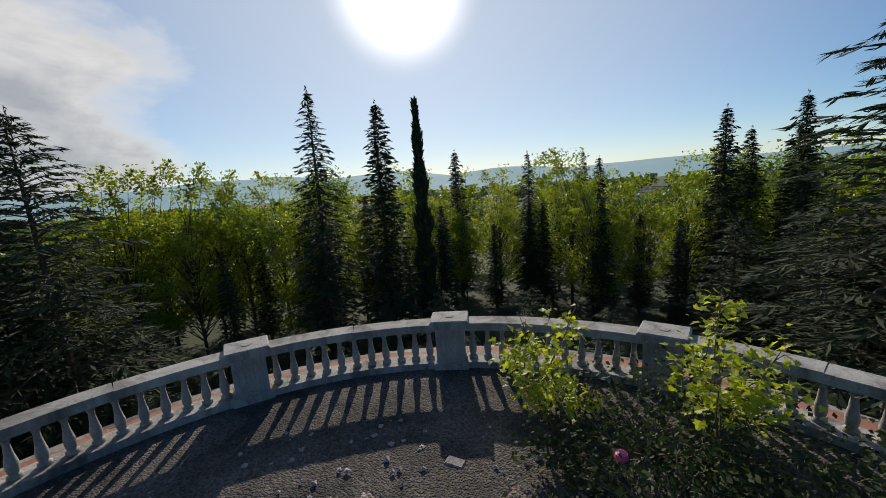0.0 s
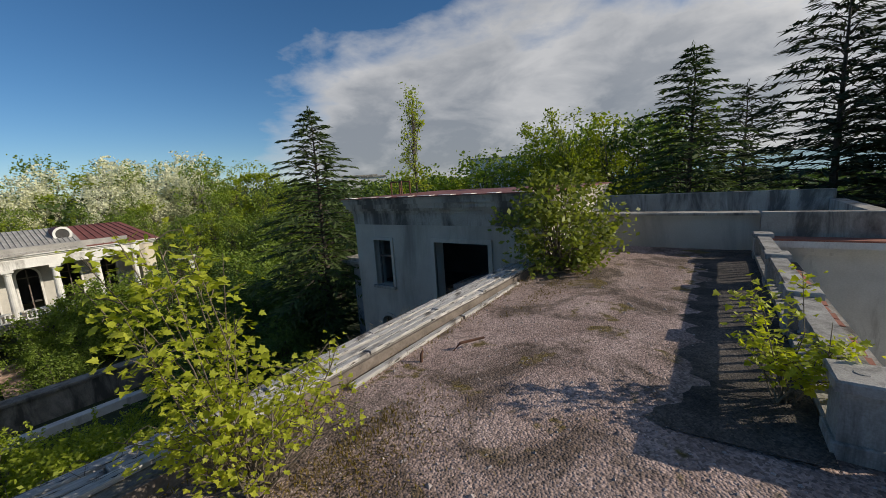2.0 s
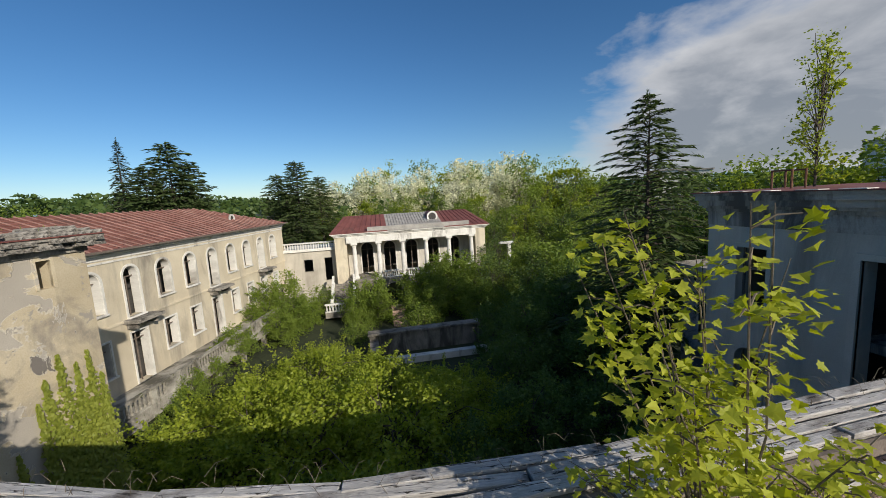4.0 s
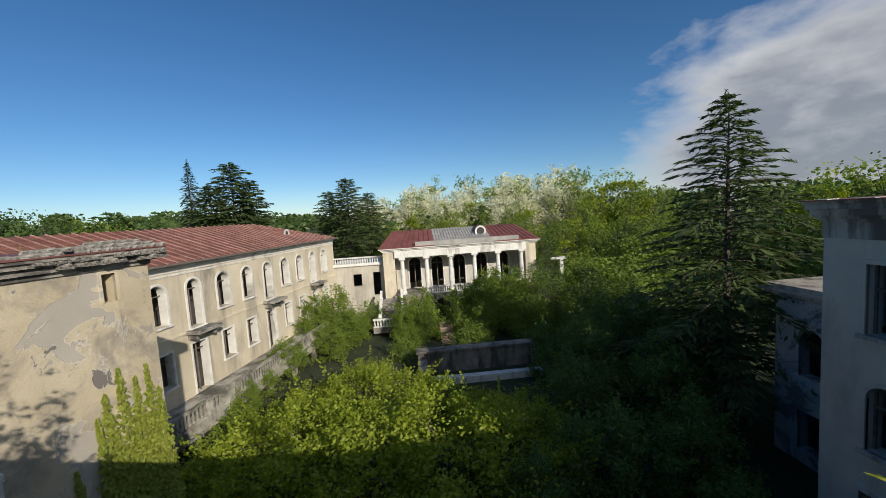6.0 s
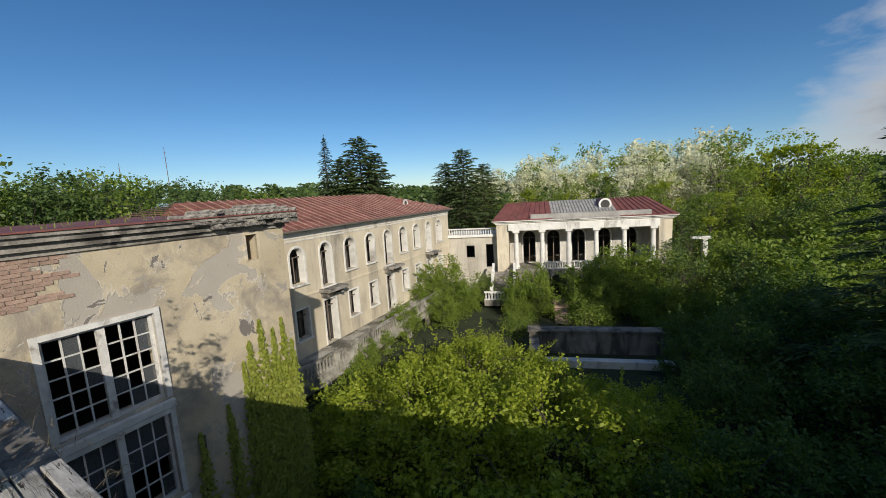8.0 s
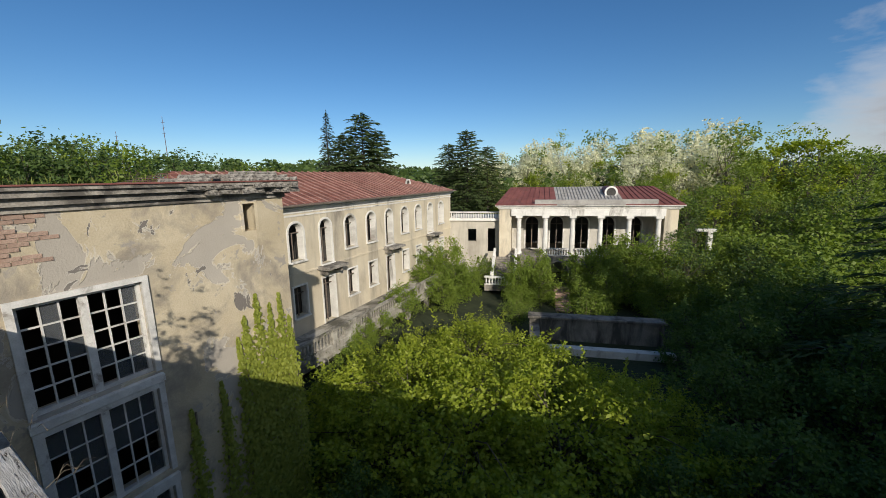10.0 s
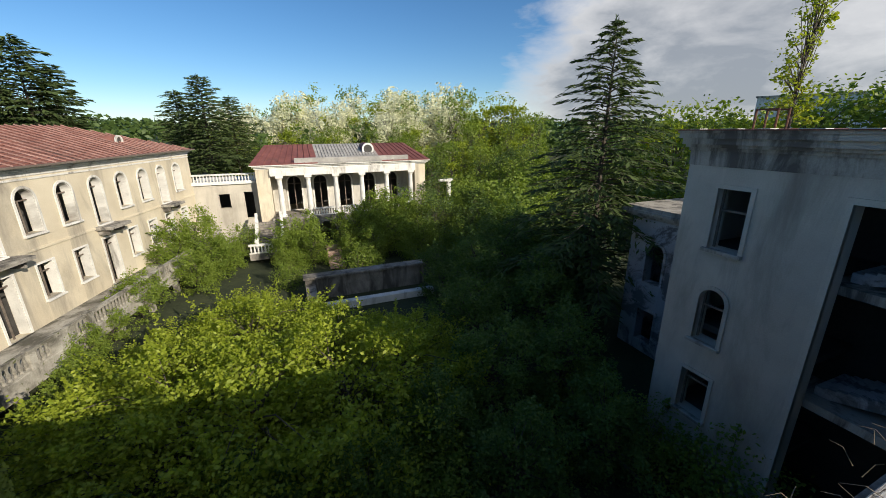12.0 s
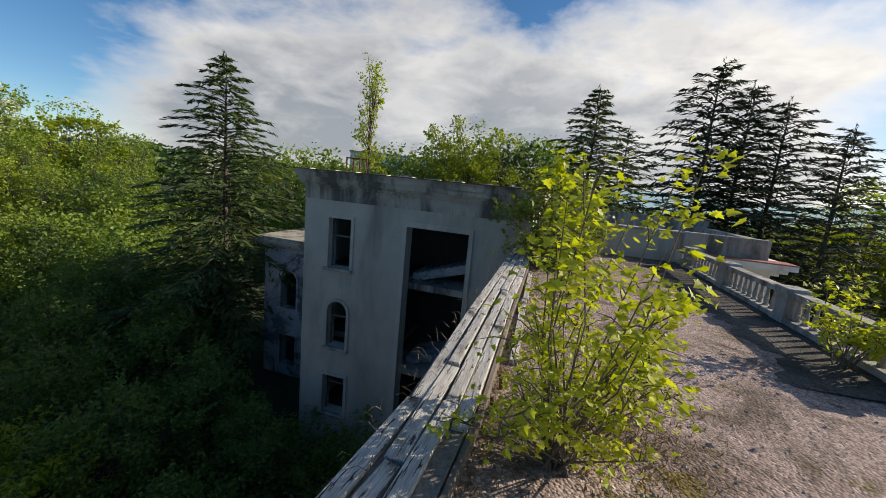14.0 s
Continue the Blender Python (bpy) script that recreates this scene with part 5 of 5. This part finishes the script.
# broadleaf trees
spring_tree = broadleaf("young_tree", "young broadleaf tree in bright spring leaf", 21, 12, 2.7, 4600, WOOD_LEAF, 0.115, 60, 0.28, spread=(0.10, 0.24))
green_tree = broadleaf("broadleaf_tree", "round green broadleaf tree", 22, 11, 3.6, 7500, GREEN, 0.12, 60, 0.14, spread=(0.10, 0.26))
shaded_tree = broadleaf("broadleaf_tree", "green leafy tree in the court, leaf colour lowered for shade", 23, 6, 3.2, 9500, SHADED_LEAF, 0.105, 70, 0.10, spread=(0.07, 0.17))
lit_tree = broadleaf("broadleaf_tree", "yellow-green leafy tree in the court", 24, 3.4, 3.0, 13000, SPRING, 0.062, 80, 0.10, 0.08, spread=(0.05, 0.14))
thicket = broadleaf("thicket", "overgrown green thicket between the buildings", 25, 3.0, 2.0, 2400, GREEN, 0.095, 40, 0.05, 0.05, "thicket", True)
shrub = broadleaf("shrub", "dense green shrub before the pavilion", 30, 4.4, 2.3, 6500, GREEN, 0.092, 60, 0.06, 0.07, "shrub", spread=(0.08, 0.19))
far_green = broadleaf("broadleaf_tree", "green tree of the wooded slope", 27, 10, 3.0, 1500, GREEN, 0.18, 40, 0.10, spread=(0.12, 0.26))
far_deep = broadleaf("broadleaf_tree", "dark green tree of the hill woods", 29, 10, 3.2, 1500, HILL_LEAF, 0.18, 40, 0.10, spread=(0.12, 0.26))
far_spring = broadleaf("broadleaf_tree", "light green tree of the wooded slope", 28, 11, 2.3, 1500, SPRING, 0.19, 40, 0.12, spread=(0.12, 0.26))
blossom_tree = broadleaf("blossoming_tree", "pale tree in full blossom on the slope", 26, 9, 2.8, 2200, BLOSSOM, 0.19, 44, 0.16, spread=(0.10, 0.24))
HEIGHTS = {spruce: 18, fir: 18, spring_tree: 12, green_tree: 11, shaded_tree: 6, far_green: 10, far_deep: 10, far_spring: 11, blossom_tree: 9, thicket: 3, lit_tree: 3.4}

rr = random.Random(8)
# woods in front
for k in range(50):
    az = 110 + 2.75 * k + rr.uniform(-1.6, 1.6)
    ob = spring_tree if rr.random() < 0.75 else green_tree
    put(ob, HEIGHTS[ob], az, rr.uniform(-5.5, 0.6), rr.uniform(30, 48), rr.uniform(0, 360))
for k in range(24):
    az = 112 + 5.6 * k + rr.uniform(-2, 2)
    put(far_spring, 11, az, rr.uniform(-1.5, 0.8), rr.uniform(50, 64), rr.uniform(0, 360))
for k in range(30):
    az = 92 + 5.0 * k + rr.uniform(-2, 2)
    ob = rr.choice([cedar_low, cedar_low, spruce])
    put(ob, 16 if ob is cedar_low else HEIGHTS[ob], az, rr.uniform(-24, -15), rr.uniform(15, 24), rr.uniform(0, 360))
for k in range(22):
    az = 113 + 5.3 * k + rr.uniform(-2, 2)
    ob = rr.choice([spruce, fir, fir])
    put(ob, 18, az, rr.uniform(-7, -1.0), rr.uniform(27, 40), rr.uniform(0, 360))
for k in range(10):
    put(cedar_low, 16, rr.choice([190, 200, 207, 214]) + rr.uniform(-4, 4), rr.uniform(-9, -3), rr.uniform(18, 27), rr.uniform(0, 360))
# woods beside the terrace, behind the tower
for k in range(30):
    az = 44 + 1.45 * k + rr.uniform(-0.7, 0.7)
    ob = rr.choice([far_spring, far_green, far_green, far_deep])
    put(ob, HEIGHTS[ob], az, rr.uniform(-0.5, 1.8) if az < 57 else rr.uniform(1.0, 3.0) if az < 67 else rr.uniform(3, 6), rr.uniform(40, 56), rr.uniform(0, 360))
for az, el in ((67.5, 5.0), (71.0, 6.2), (76, 5.0)):
    put(spring_tree, 12, az, el, 44, az * 7)

for az, el, d in ((114, 1.0, 34), (116, 0.3, 30), (119, 1.4, 33), (122, 0.8, 30), (125.5, 0.2, 34)):
    put(spring_tree, 12, az, el, d, az * 5)


# the court
for x, y, s in ((-2.1, 18.9, 0.95), (-4.9, 19.0, 0.98), (-4.4, 16.6, 1.15), (-6.6, 16.8, 0.95), (-5.6, 15.4, 1.0), (-2.6, 15.6, 1.2), (0.2, 15.8, 1.2), (-6.6, 20.4, 0.8), (0.4, 20.4, 0.85), (2.4, 20.6, 0.62), (3.2, 18.6, 0.85), (2.0, 17.0, 1.0), (-3.2, 21.6, 1.0), (-6.2, 22.6, 0.75), (-0.8, 22.8, 0.75), (-3.4, 24.6, 0.8), (-6.0, 18.4, 0.85), (4.6, 20.6, 0.55), (-8.2, 18.2, 0.5)):
    if "lit" not in first:
        first["lit"] = 1
        settle(lit_tree, x, y, GROUND - 0.2, 0, s)
    else:
        plant(lit_tree, x, y, rr.uniform(0, 360), GROUND - 0.2, s)
SHADED_SPOTS = ((9.0, 23.4, 0.70), (6.6, 19.2, 0.62), (10.2, 19.0, 0.70), (7.8, 26.0, 0.55), (12.0, 25.5, 0.80), (8.4, 15.0, 0.6), (5.4, 15.2, 0.6), (-8.2, 14.4, 0.40), (-4.8, 12.6, 0.45), (0.2, 12.6, 0.45), (4.2, 11.6, 0.5), (-2.4, 13.4, 0.42), (2.8, 13.8, 0.5), (13.5, 22.0, 0.8), (14.0, 29.0, 0.8), (7.4, 11.8, 0.5), (17, 26, 0.8))
settle(shaded_tree, *SHADED_SPOTS[0][:2], GROUND - 0.2, 0, SHADED_SPOTS[0][2])
for x, y, s in SHADED_SPOTS[1:]:
    plant(shaded_tree, x, y, rr.uniform(0, 360), GROUND - 0.2, s)
# greenery before the pavilion
SHRUBS = ((-9.7, 30.4, 0.62), (-10.2, 27.6, 0.42), (-10.4, 25.2, 0.44), (-9.8, 22.8, 0.44), (-9.4, 20.6, 0.46), (-8.8, 18.6, 0.40), (-8.0, 38.6, 1.0), (-6.6, 36.4, 0.7), (-8.8, 36.4, 0.7), (-7.2, 33.6, 0.6), (-0.2, 38.0, 0.85), (-1.4, 36.6, 0.62), (0.4, 36.4, 0.7), (4.6, 38.0, 0.9), (6.4, 39.4, 1.05), (8.4, 40.0, 1.12), (10.4, 38.8, 1.0), (13.0, 38.5, 0.95), (15.5, 39.5, 1.05), (17, 34, 0.95), (20, 38, 1.05), (12.5, 32.5, 0.8), (5.4, 35.6, 0.7), (-5.6, 38.2, 0.5), (9.4, 34.5, 0.75), (15, 31, 0.8), (3.6, 36.0, 0.55), (7.2, 36.6, 0.85))
settle(shrub, *SHRUBS[0][:2], GROUND - 0.2, 0, SHRUBS[0][2])
for x, y, s in SHRUBS[1:]:
    plant(shrub, x, y, rr.uniform(0, 360), GROUND - 0.2, s)
for k in range(30):
    x, y = rr.uniform(-9, 20), rr.uniform(31.5, 41)
    if 0.8 < x < 3.4 or -4.6 < x < -1.8 or (x < -2 and y < 35):
        continue
    plant(thicket, x, y, rr.uniform(0, 360), GROUND - 0.1, rr.uniform(0.5, 0.85))
settle(thicket, -9.0, 20.5, GROUND - 0.1, 0, 0.6)
for k in range(24):
    plant(thicket, rr.uniform(-9, 11), rr.uniform(9, 17), rr.uniform(0, 360), GROUND - 0.1, rr.uniform(0.4, 0.7))
# the slope behind the pavilion, rising tree by tree
for k in range(120):
    d = 54 + 42 * (k / 120)
    az = rr.uniform(-9, 36)
    el = -5.0 + 9.9 * (k / 120) ** 0.8 + rr.uniform(-0.5, 0.5)
    if az < -2:
        el -= 2.0
    white = rr.random() < 0.8 and el > 0.6 and az < 24
    if az > 25:
        el = min(el, 1.6)
    ob = blossom_tree if white else rr.choice([far_green, far_green, far_spring])
    put(ob, HEIGHTS[ob], az, el, d, rr.uniform(0, 360), E8)
for az in (27.4, 28.6, 30.0, 31.4):
    put(far_spring, 11, az, rr.uniform(3.2, 4.2), 84, az * 11, E8)
put(far_green, 10, 23.6, 4.3, 80, 5, E8)
for k in range(46):
    az, d = rr.uniform(19, 46), rr.uniform(30, 60)
    ob = rr.choice([far_green, far_deep, thicket])
    put(ob, HEIGHTS[ob], az, -10.5 + (d - 30) * 0.25 + rr.uniform(-1, 1), d, rr.uniform(0, 360), E8)
# hill woods beyond the wing
for k in range(70):
    az, d = rr.uniform(-80, -27), rr.uniform(60, 100)
    top = 5.4 if az < -52 else max(1.2, 5.4 - (az + 52) * 0.25)
    ob = rr.choice([far_deep, far_deep, far_green])
    put(ob, HEIGHTS[ob], az, top * rr.uniform(0.35, 1.0) * min(1, d / 85), d, rr.uniform(0, 360), E8)
put(green_tree, 11, -72, 11.0, 26, 140, E8)


# far woods as one mass of leaf clumps
def far_woods():
    rng = np.random.default_rng(77)
    C, S = [], []
    for k in range(900):
        az, d = rng.uniform(0, 360), rng.uniform(70, 210) if k % 3 else rng.uniform(210, 420)
        x, y = at(az, d)
        if -20 < x < 34 and 40 < y < 60:
            continue
        h, r = rng.uniform(6, 9) * (1 + d / 900), rng.uniform(2.5, 4.0) * (1 + d / 400)
        n = 120
        p = np.clip(rng.normal(0, 1, (n, 3)), -1.5, 1.5) * (r * 0.5, r * 0.5, h * 0.2) + (x, y, height(x, y) + h * 0.55)
        C.append(p), S.append(np.full(n, 0.35 + d * 0.0035))
    C, S = np.concatenate(C), np.concatenate(S)[:, None]
    l, w = leaves_round(rng, C, 1.0)
    ob = part("far_woods", card_mesh("far_woods", C, l * S, w * S, HILL_LEAF), None)
    tagged(ob, "far mixed woodland in spring green", "woods", kind="stuff")


far_woods()

# ---- plants on the roof ----
sapling("young plane tree in fresh yellow-green leaf by the parapet", pose(1.50, 3.92, 0), 31, 2.5, 0.72, 26, 1700, 0.058, 290, (-0.45, -0.12))
sapling("low plane shoots spreading round the parapet foot", pose(1.55, 3.85, 0), 38, 1.1, 0.95, 26, 1250, 0.052, 0, (0.1, -0.15))
sapling("small plane sapling growing from the balustrade corner", pose(4.85, 0.42, 0.03), 32, 1.25, 0.65, 16, 900, 0.07)
sapling("plane sapling growing through the soil on the terrace", pose(0.50, -3.62, 0.03), 33, 1.15, 0.5, 14, 620, 0.065)
sapling("taller plane sapling on the terrace", pose(-0.70, -3.5, 0.03), 34, 1.25, 0.5, 14, 560, 0.065, 0, (-0.2, -0.2))
sapling("low plane shoots by the balustrade", pose(-1.7, -2.4, 0.03), 35, 0.7, 0.4, 9, 160, 0.075)
sapling("slender plane sapling by the end of the parapet", pose(-4.7, 5.6, 0.0), 39, 2.9, 0.75, 18, 620, 0.085, 0, (-0.2, 0.1))
sapling("plane shoots at the end of the parapet", pose(-4.1, 5.5, 0.05), 36, 0.75, 0.55, 9, 110, 0.11)
bush = broadleaf("bush", "large olive-green bush rooted at the parapet end", 41, 2.1, 1.3, 4000, BUSH_LEAF, 0.072, 84, 0.06, 0.06, "bush", True, spread=(0.08, 0.28))
settle(bush, 9.3, 4.15, 0.0, 0, 0.98)
ground_bush = broadleaf("bush", "low dark bush spreading over the terrace soil", 42, 0.50, 0.95, 2600, DARK_LEAF, 0.030, 60, 0.04, 0.03, "bush", True)
settle(ground_bush, -0.4, -2.7, 0.0, 0, 0.8)
for x, y, s in ((-1.5, -1.6, 1.0), (-1.9, -3.0, 0.9), (-0.3, -3.5, 0.8), (-2.6, -2.0, 1.0), (-0.9, -2.0, 0.75), (-2.9, -0.9, 0.9)):
    plant(ground_bush, x, y, rr.uniform(0, 360), 0.0, s)
roof_tree = broadleaf("birch_sapling", "slender birch sapling growing on the tower roof", 43, 4.4, 0.55, 1700, SPRING, 0.055, 70, 0.04, 0.04, "sapling", spread=(0.14, 0.30))
settle(roof_tree, 13.3, 11.8, 1.92)

# ivy on the right tower
rng = np.random.default_rng(9)
C = []
for u, top, wd in ((U(1.75), -1.75, 0.08), (U(1.95), -1.3, 0.11), (U(2.3), -0.85, 0.12), (U(2.65), -1.2, 0.11), (U(2.95), -1.0, 0.10), (U(2.1), -2.2, 0.18), (U(2.5), -2.35, 0.28), (U(2.85), -2.2, 0.24), (U(2.35), -3.0, 0.4), (U(0.55), -2.9, 0.07), (U(1.25), -2.6, 0.09), (U(3.2), -1.7, 0.12)):
    n = int(3600 * wd + 1000)
    z = top - (rng.uniform(0, 1, n) ** 1.1) * (abs(GROUND - top))
    grow = np.minimum(1.0, 0.12 + (top - z) / 2.0)
    C.append(np.stack([u + rng.normal(0, 1, n) * wd * grow * (1 + (top - z) * 0.12), -0.04 - rng.uniform(0, 0.16, n) * grow, z], 1))
C = np.concatenate(C)
C = C[(C[:, 0] < LEN + 0.1)]
n = len(C)
l = random_dirs(rng, n) * (1, 0.35, 1) + (0, -0.15, -0.45)
w = np.cross(l, random_dirs(rng, n) * 0.5 + (0, -1, 0.25))
w /= np.linalg.norm(w, axis=1, keepdims=True)
ivy = thing("ivy", "bright green ivy climbing the cream tower wall", "climber", M_RIGHT)
part("foliage", card_mesh("foliage", C, l * 0.045, w * 0.038, IVY), None, ivy)
stems = Shape()
for u in (1.8, 2.1, 2.35, 2.7, 3.0, 0.55, 1.25):
    stems.tube([(U(u) + 0.1 * math.sin(k), -0.03, GROUND + k * 0.7) for k in range(9)], [0.02] * 9, 4)
part("branchwork", stems, TWIG, ivy)

# ---- loose stones, grit and litter on the terrace ----
grit = Shape()
rr = random.Random(4)
for k in range(5200):
    x, y = rr.uniform(-4, 11), rr.uniform(-4.2, 4.4)
    if y < 0.3 and (Vector((x, y)) - APSE).length > 3.8:
        continue
    s = rr.uniform(0.006, 0.02) * (2.0 if rr.random() < 0.04 else 1)
    o6 = [(s, 0, 0), (-s * 0.8, 0.2 * s, 0), (0, s * rr.uniform(0.6, 1.1), 0), (0.1 * s, -s, 0), (0, 0, s * rr.uniform(0.5, 0.9)), (0, 0, -s * 0.3)]
    grit.add(o6, [(0, 2, 4), (2, 1, 4), (1, 3, 4), (3, 0, 4)], pose(x, y, 0.002, 0, 0, rr.uniform(0, 360)))
for k in range(420):
    a, q = radians(rr.uniform(-185, 5)), 3.7 * math.sqrt(rr.uniform(0.05, 1))
    x, y = APSE.x + q * math.cos(a), APSE.y + q * math.sin(a)
    s = rr.uniform(0.012, 0.04)
    o6 = [(s, 0, 0), (-s * 0.8, 0.3 * s, 0), (0, s * rr.uniform(0.5, 1.1), 0), (0.1 * s, -s, 0), (0.2 * s, 0.1 * s, s * rr.uniform(0.3, 0.8)), (0, 0, -s * 0.3)]
    grit.add(o6, [(0, 2, 4), (2, 1, 4), (1, 3, 4), (3, 0, 4)], pose(x, y, 0.03, 0, 0, rr.uniform(0, 360)))
tagged(part("loose_grit", grit, PEBBLE), "loose grit and pebbles on the terrace", "grit", kind="stuff")
for x, y, s in ((2.5, -1.7, 0.08), (2.0, -0.9, 0.05), (3.2, -0.9, 0.07), (1.1, -2.9, 0.08), (2.9, -2.5, 0.06), (1.5, -1.2, 0.07)):
    sh = Shape().chamfer(-s, s, -s * 0.6, s * 0.6, 0, s * 0.35, s * 0.12)
    tagged(part("rubble_stone", sh, PEBBLE, None, "flat pale piece of rubble lying on the gravel", pose(x, y, 0.0, 3, 2, rr.uniform(0, 180))), "", "stone", "rubble stones")
tagged(part("litter", Shape().lathe([(0.02, 0), (0.045, 0.03), (0.04, 0.06), (0.015, 0.07)], 9), PINK, None, "crumpled pink plastic litter among the bushes", pose(-0.1, -2.85, 0.40)), "", "litter")
rng = np.random.default_rng(12)
line = along([tuple(p) for p in aside(INNER, -0.62)], 0.02)
C = np.array([(*(p + Vector((rng.normal(0, 0.05), -abs(rng.normal(0, 0.16))))), abs(rng.normal(0, 0.03))) for p, d in line for _ in range(4) if p.x > -1 and p.x < 9])
C = np.concatenate([C, np.stack([2.3 + rng.normal(0, 0.55, 2600), 3.75 - np.abs(rng.normal(0, 0.42, 2600)), np.abs(rng.normal(0, 0.012, 2600))], 1), np.stack([7.6 + rng.normal(0, 0.9, 900), 4.0 - np.abs(rng.normal(0, 0.3, 900)), np.abs(rng.normal(0, 0.012, 900))], 1)])
l = random_dirs(rng, len(C)) * (0.6, 0.6, 0.5) + (0, 0, 0.6)
w = np.cross(l, random_dirs(rng, len(C)))
tagged(part("moss_and_weeds", card_mesh("moss", C, l * 0.035, w * 0.006, MOSS), None), "moss and dry weeds along the parapet foot", "weeds", kind="stuff")

# masts on the far hill
for az, h in ((-46.6, 7.4), (-51.0, 5.5)):
    x, y = at(az, 150, E8[:2])
    base = height(x, y)
    top = E8[2] + 150 * math.tan(radians(h))
    mast = thing("radio_mast", "thin steel lattice radio mast on the hill", "mast", pose(x, y, base))
    part("pole", Shape().tube([(0, 0, 0), (0, 0, top - base)], [0.14, 0.06], 5), RUST, mast)
    for k in range(3):
        z = (top - base) * (0.75 + 0.08 * k)
        part("crossarm", Shape().box(-0.6, 0.6, -0.05, 0.05, z, z + 0.08), RUST, mast)
# houses far off on the rise
for az, el, w in ((42.5, 1.7, 7), (44.5, 1.5, 5), (66.0, 3.0, 22)):
    x, y = at(az, 170, (0.0, 2.0))
    z = 2.2 + 170 * math.tan(radians(el))
    house = thing("far_house", "distant pale house with a flat roof", "house", pose(x, y, height(x, y), 0, 0, -az))
    part("wall", Shape().box(-w, w, -3, 3, 0, z - height(x, y)), TRIM, house)
    part("roof", Shape().box(-w - 0.4, w + 0.4, -3.4, 3.4, z - height(x, y), z - height(x, y) + 0.5), STAIN_PLASTER, house)
# weeds on the tower roof
rng = np.random.default_rng(50)
n = 260
C = np.stack([rng.uniform(U(-3.4), U(3.9), n), rng.uniform(0.0, 1.6, n), 1.85 + np.abs(rng.normal(0, 0.10, n))], 1)
l = random_dirs(rng, n) * (0.35, 0.35, 0.3) + (0, 0, 0.9)
w = np.cross(l, random_dirs(rng, n))
wd = part("roof_weeds", card_mesh("roof_weeds", C, l * 0.075, w * 0.010, OLIVE), None, None, "", M_RIGHT)
tagged(wd, "dry grass and weeds on the tower roof", "weeds", kind="stuff")
# bare twigs and dry creepers over the planks
tw = Shape()
rr = random.Random(61)
for p, dd in along([tuple(q) for q in aside(INNER, -0.05)], 0.16):
    for k in range(2):
        q = Vector((p.x + rr.uniform(-0.2, 0.2), p.y + rr.uniform(-0.15, 0.15), 0.2))
        e = q + Vector((rr.uniform(-0.14, 0.14), rr.uniform(-0.05, 0.16), rr.uniform(0.0, 0.12)))
        tw.tube([q, (q + e) / 2 + Vector((0, 0, 0.04)), e], [0.003, 0.002, 0.001], 3)
tagged(part("dry_twigs", tw, TWIG), "bare dry twigs along the planked parapet", "twigs", kind="stuff")
